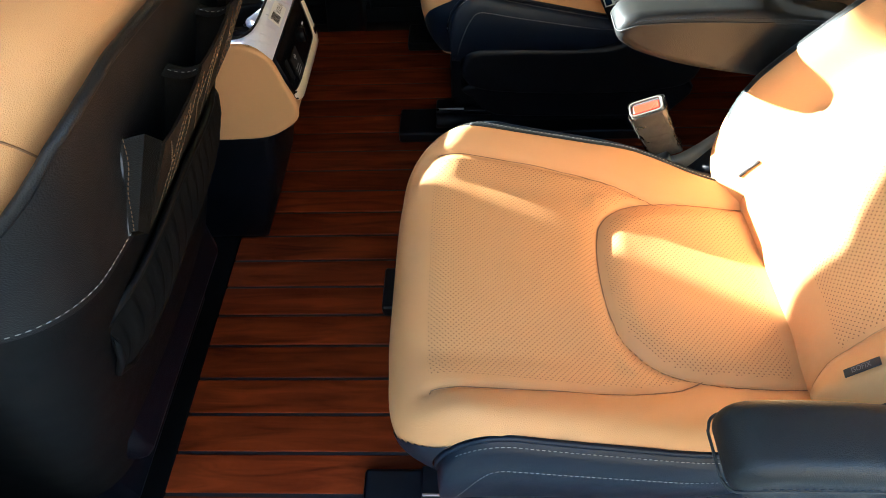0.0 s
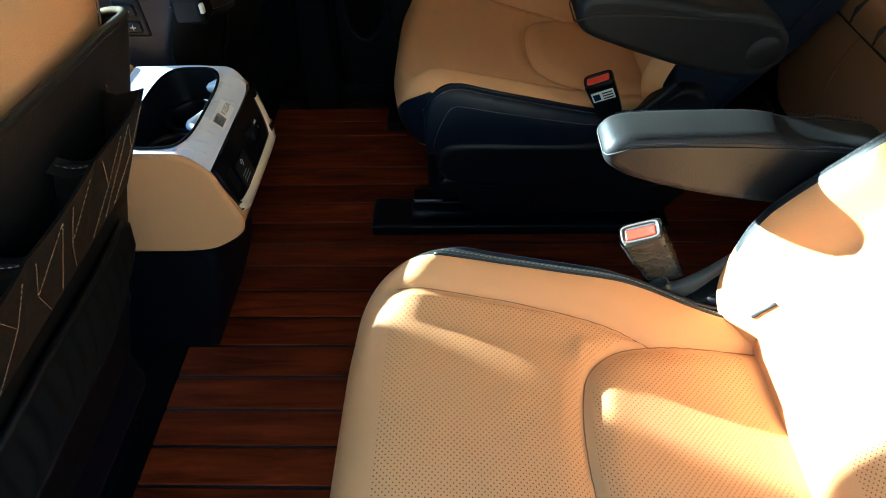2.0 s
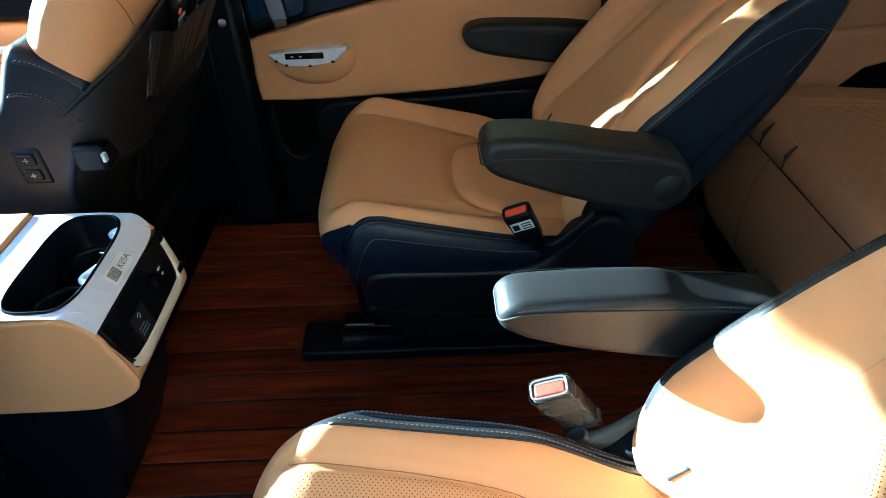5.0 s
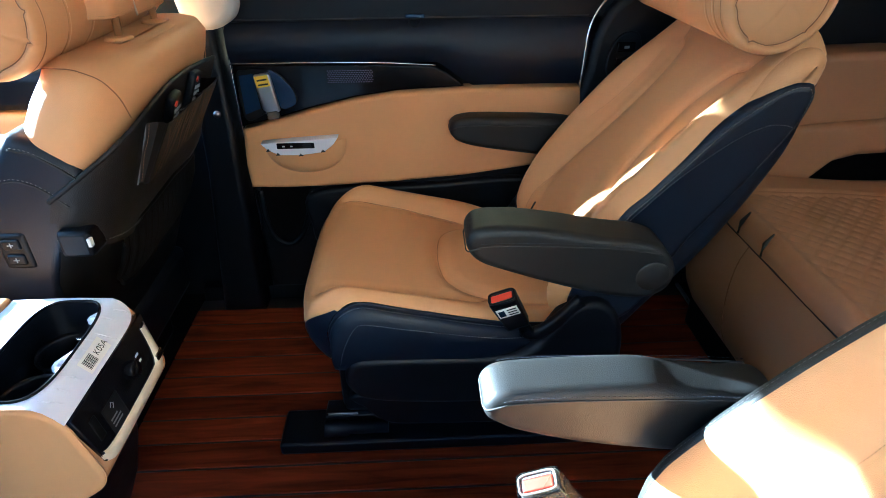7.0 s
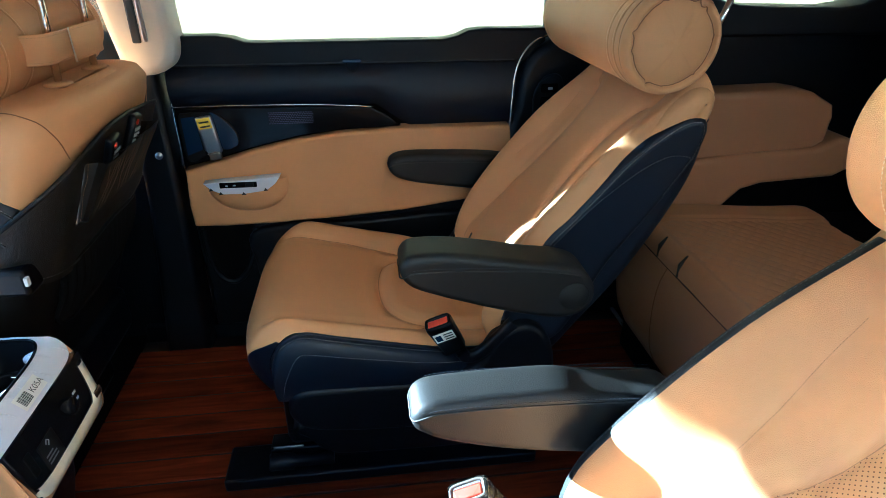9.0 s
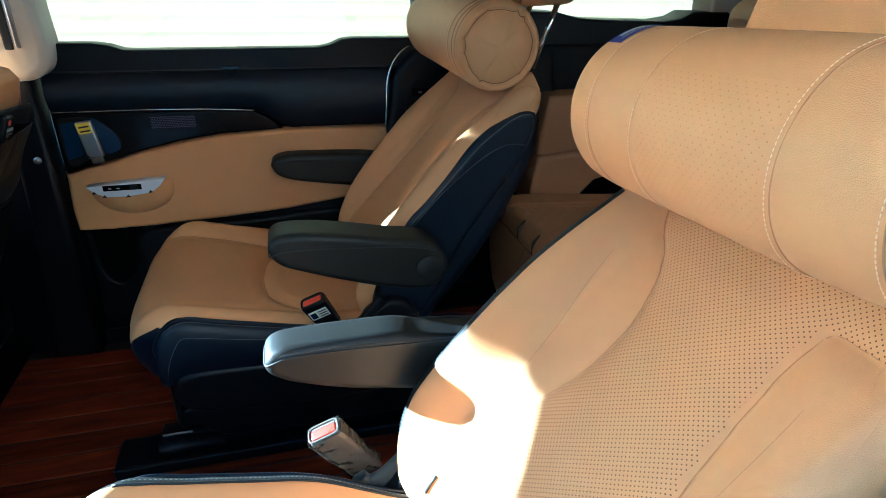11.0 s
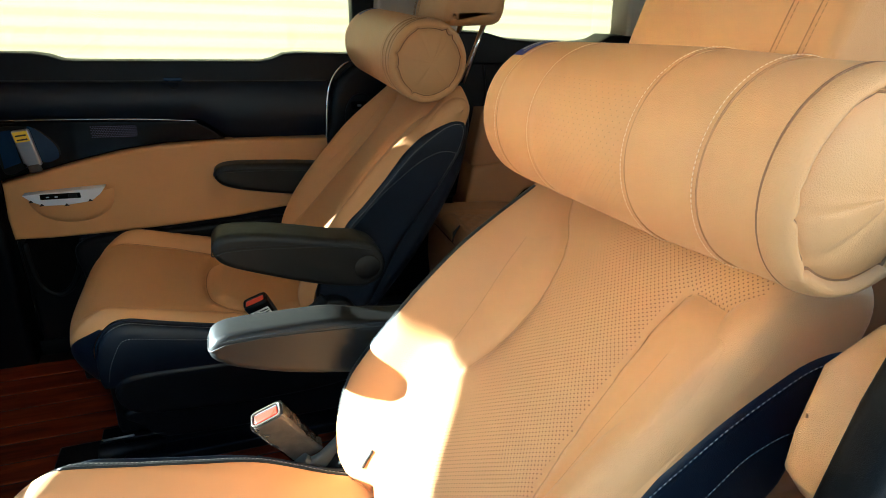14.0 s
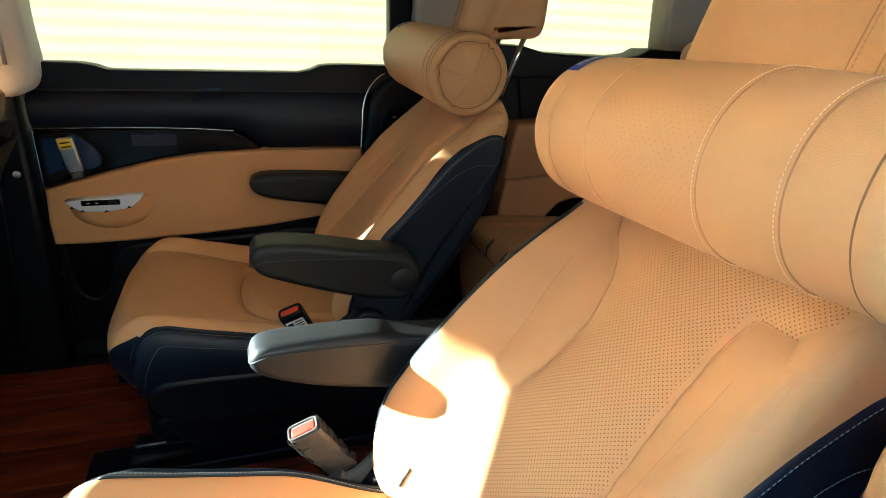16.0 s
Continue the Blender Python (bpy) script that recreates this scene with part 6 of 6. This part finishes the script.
structure("step", block("step", (-0.42, -0.46, -0.03), (1.02, -0.33, -0.001), 0.004, PLASTIC), "black door step", "step")
structure("floor", block("floor", (-1.7, -0.42, -0.05), (2.3, 1.40, -0.010), 0.0, MATTE), "black carpet under the boards", "floor")
structure("carpet_front", block("carpet_front", (-1.7, -0.36, -0.010), (-0.424, 1.33, 0.004), 0.002, MATTE), "black carpet under the front seats", "carpet")
structure("carpet_rear", block("carpet_rear", (1.045, -0.36, -0.010), (2.25, 1.33, 0.004), 0.002, MATTE), "black carpet under the bench", "carpet")
structure("floor_strip", block("floor_strip", (1.035, -0.36, 0.0), (1.047, 1.30, 0.008), 0.002, STEEL), "thin metal strip at the end of the boards", "strip")

# ---- front of the cabin ----
mask_mat = material("white_mask", (0.78, 0.78, 0.76), 0.9, vary=0.06, vscale=0.8, grain=0.5, gscale=60)
ground_mat = material("pale_concrete", (0.52, 0.49, 0.43), 0.9, vary=0.15, vscale=0.8, grain=0.5, gscale=60)
fd = thing("door_2", (-0.9, 1.3, 0.1), "front passenger door panel, tan below a black top", "door", kind="structure")
part("panel", rounded("panel", [(-1.5, 0.30), (-1.5, 0.62), (-0.50, 0.60), (-0.50, 0.30)], 1.235, 1.33, 0.02, TAN, smooth_outline=False), fd)
part("armrest", rounded("armrest", [(-1.3, 0.42), (-1.3, 0.50), (-0.60, 0.52), (-0.42, 0.47), (-0.42, 0.42)], 1.16, 1.26, 0.02, TAN, smooth_outline=False), fd)
part("metal_strip", block("metal_strip", (-1.4, 1.228, 0.545), (-0.37, 1.238, 0.562), 0.002, FILM), fd)
part("upper", rounded("upper", [(-1.5, 0.61), (-1.5, 0.70), (-0.32, 0.70), (-0.32, 0.61)], 1.25, 1.335, 0.02, PLASTIC, smooth_outline=False), fd)
dash = thing("dashboard", (-1.5, 0.5, 0.3), "black dashboard under the windscreen", "dashboard")
part("body", block("body", (-1.75, -0.35, 0.30), (-1.35, 1.32, 0.72), 0.06, PLASTIC, 4), dash)
# unseen sheet added ahead; its stepped edge shapes the sun patch on the seat
structure("sun_mask_front", rounded("sun_mask_front", [(-4.0, -0.4), (1.412, -0.4), (1.412, 1.15), (1.430, 1.20), (1.442, 1.271), (1.487, 1.309), (1.532, 1.358), (1.577, 1.401), (1.613, 1.418), (1.717, 1.436), (1.897, 1.476), (4.0, 2.2), (4.0, 2.7), (-4.0, 2.7)], -3.03, -3.0, 0.002, mask_mat, axis="x", smooth_outline=False), "unseen pale sheet ahead of the car, cut to shape the sunlight", "wall")
# two unseen blockers added to trim the sun on the far seat
structure("sun_blocker", rounded("sun_blocker", [(-0.392, -0.41), (-0.712, 0.82), (-0.782, 1.09), (-0.847, 1.34), (-0.24, 1.34), (-0.24, -0.41)], 1.40, 1.46, 0.004, PLASTIC, smooth_outline=False), "unseen dark blocker beside the car, slanted to shape the sun streak", "post")
structure("sun_blocker", rounded("sun_blocker", [(-0.70, 1.463), (-0.254, 1.463), (-0.33, 1.80), (-0.70, 1.80)], -0.41, 1.34, 0.004, PLASTIC, axis="z", smooth_outline=False), "unseen dark blocker behind the slanted one, stopping more sun", "post")
structure("sill", block("sill", (-0.42, 1.302, -0.02), (1.10, 1.40, 0.045), 0.004, PLASTIC), "black door sill on the far side", "sill")
pillar("pillar_7", [(-1.98, 0.78), (-1.0, 1.36), (-0.92, 1.36), (-1.88, 0.76)], 1.30, 1.40, PLASTIC, "dark windscreen pillar")
pillar("pillar_8", [(-1.98, 0.78), (-1.0, 1.36), (-0.92, 1.36), (-1.88, 0.76)], -0.42, -0.32, PLASTIC, "dark windscreen pillar")
structure("front_body", block("front_body", (-2.7, -0.42, 0.0), (-1.72, 1.40, 0.62), 0.05, PLASTIC), "bonnet ahead of the windscreen", "bonnet")

# ---- outside ----
structure("ground", block("ground", (-400, -400, -0.45), (400, 400, -0.40), 0.0, ground_mat), "pale concrete ground", "ground")
sheet = bpy.data.materials.new("cream_light_passing_sheet"); sheet.use_nodes = True
nt = sheet.node_tree; nt.nodes.remove(nt.nodes["Principled BSDF"])
tl, df, mx, co = nt.nodes.new("ShaderNodeBsdfTranslucent"), nt.nodes.new("ShaderNodeBsdfDiffuse"), nt.nodes.new("ShaderNodeMixShader"), nt.nodes.new("ShaderNodeTexCoord")
no = nt.nodes.new("ShaderNodeTexNoise"); mp = nt.nodes.new("ShaderNodeMapping"); ra = nt.nodes.new("ShaderNodeValToRGB")
mp.inputs["Scale"].default_value = (0.22, 1, 55); no.inputs["Scale"].default_value = 3.0; no.inputs["Detail"].default_value = 4
ra.color_ramp.elements[0].position, ra.color_ramp.elements[0].color = 0.30, (0.188, 0.146, 0.072, 1)
ra.color_ramp.elements[1].position, ra.color_ramp.elements[1].color = 0.68, (0.216, 0.177, 0.098, 1)
nt.links.new(co.outputs["Object"], mp.inputs[0]); nt.links.new(mp.outputs[0], no.inputs["Vector"]); nt.links.new(no.outputs["Fac"], ra.inputs[0])
nt.links.new(ra.outputs[0], tl.inputs[0]); nt.links.new(ra.outputs[0], df.inputs[0])
mx.inputs[0].default_value = 0.25
nt.links.new(tl.outputs[0], mx.inputs[1]); nt.links.new(df.outputs[0], mx.inputs[2]); nt.links.new(mx.outputs[0], nt.nodes["Material Output"].inputs[0])
G = np.zeros((150, 2, 3))
for i, z in enumerate(np.linspace(-0.4, 2.7, 150)):
    for j, x in enumerate((-1.6, 7.0)):
        G[i, j] = (x, 3.0 + 0.012 * math.sin(z * 2 * math.pi / 0.08), z)
structure("backdrop", grid("backdrop", G, sheet), "cream ribbed sheet fence glowing with light behind it", "fence")


# unseen wall, added to bounce warm fill through the near opening
fill_mat = material("beige_fill", (0.45, 0.365, 0.265), 0.9, vary=0.06, vscale=0.8, grain=0.5, gscale=60)
structure("fill_wall_left", block("fill_wall_left", (-3.0, -3.2, -0.4), (9.0, -3.0, 3.3), 0.01, fill_mat), "unseen beige wall added to bounce fill light into the doorway", "wall")

# ---- floor boards, last ----
boards = thing("floor_boards", (0.3, 0.45, 0.0), "red-brown varnished wood boards with dark joints", "floor", kind="structure")
part("joints", block("joints", (-0.424, -0.36, -0.012), (1.04, 1.30, -0.0035), 0.0, CAULK), boards)
_b = block("board", (-0.733, -0.0326, -0.006), (0.733, 0.0326, 0.0), 0.0012, WOOD, 1)
for k in range(-11, 13):
    y = 0.534 - 0.0716 * k - 0.0358
    if -0.36 < y - 0.033 and y + 0.033 < 1.30:
        ob = new("board", _b)
        under(ob, boards)
        ob.location = (0.307, y, 0)
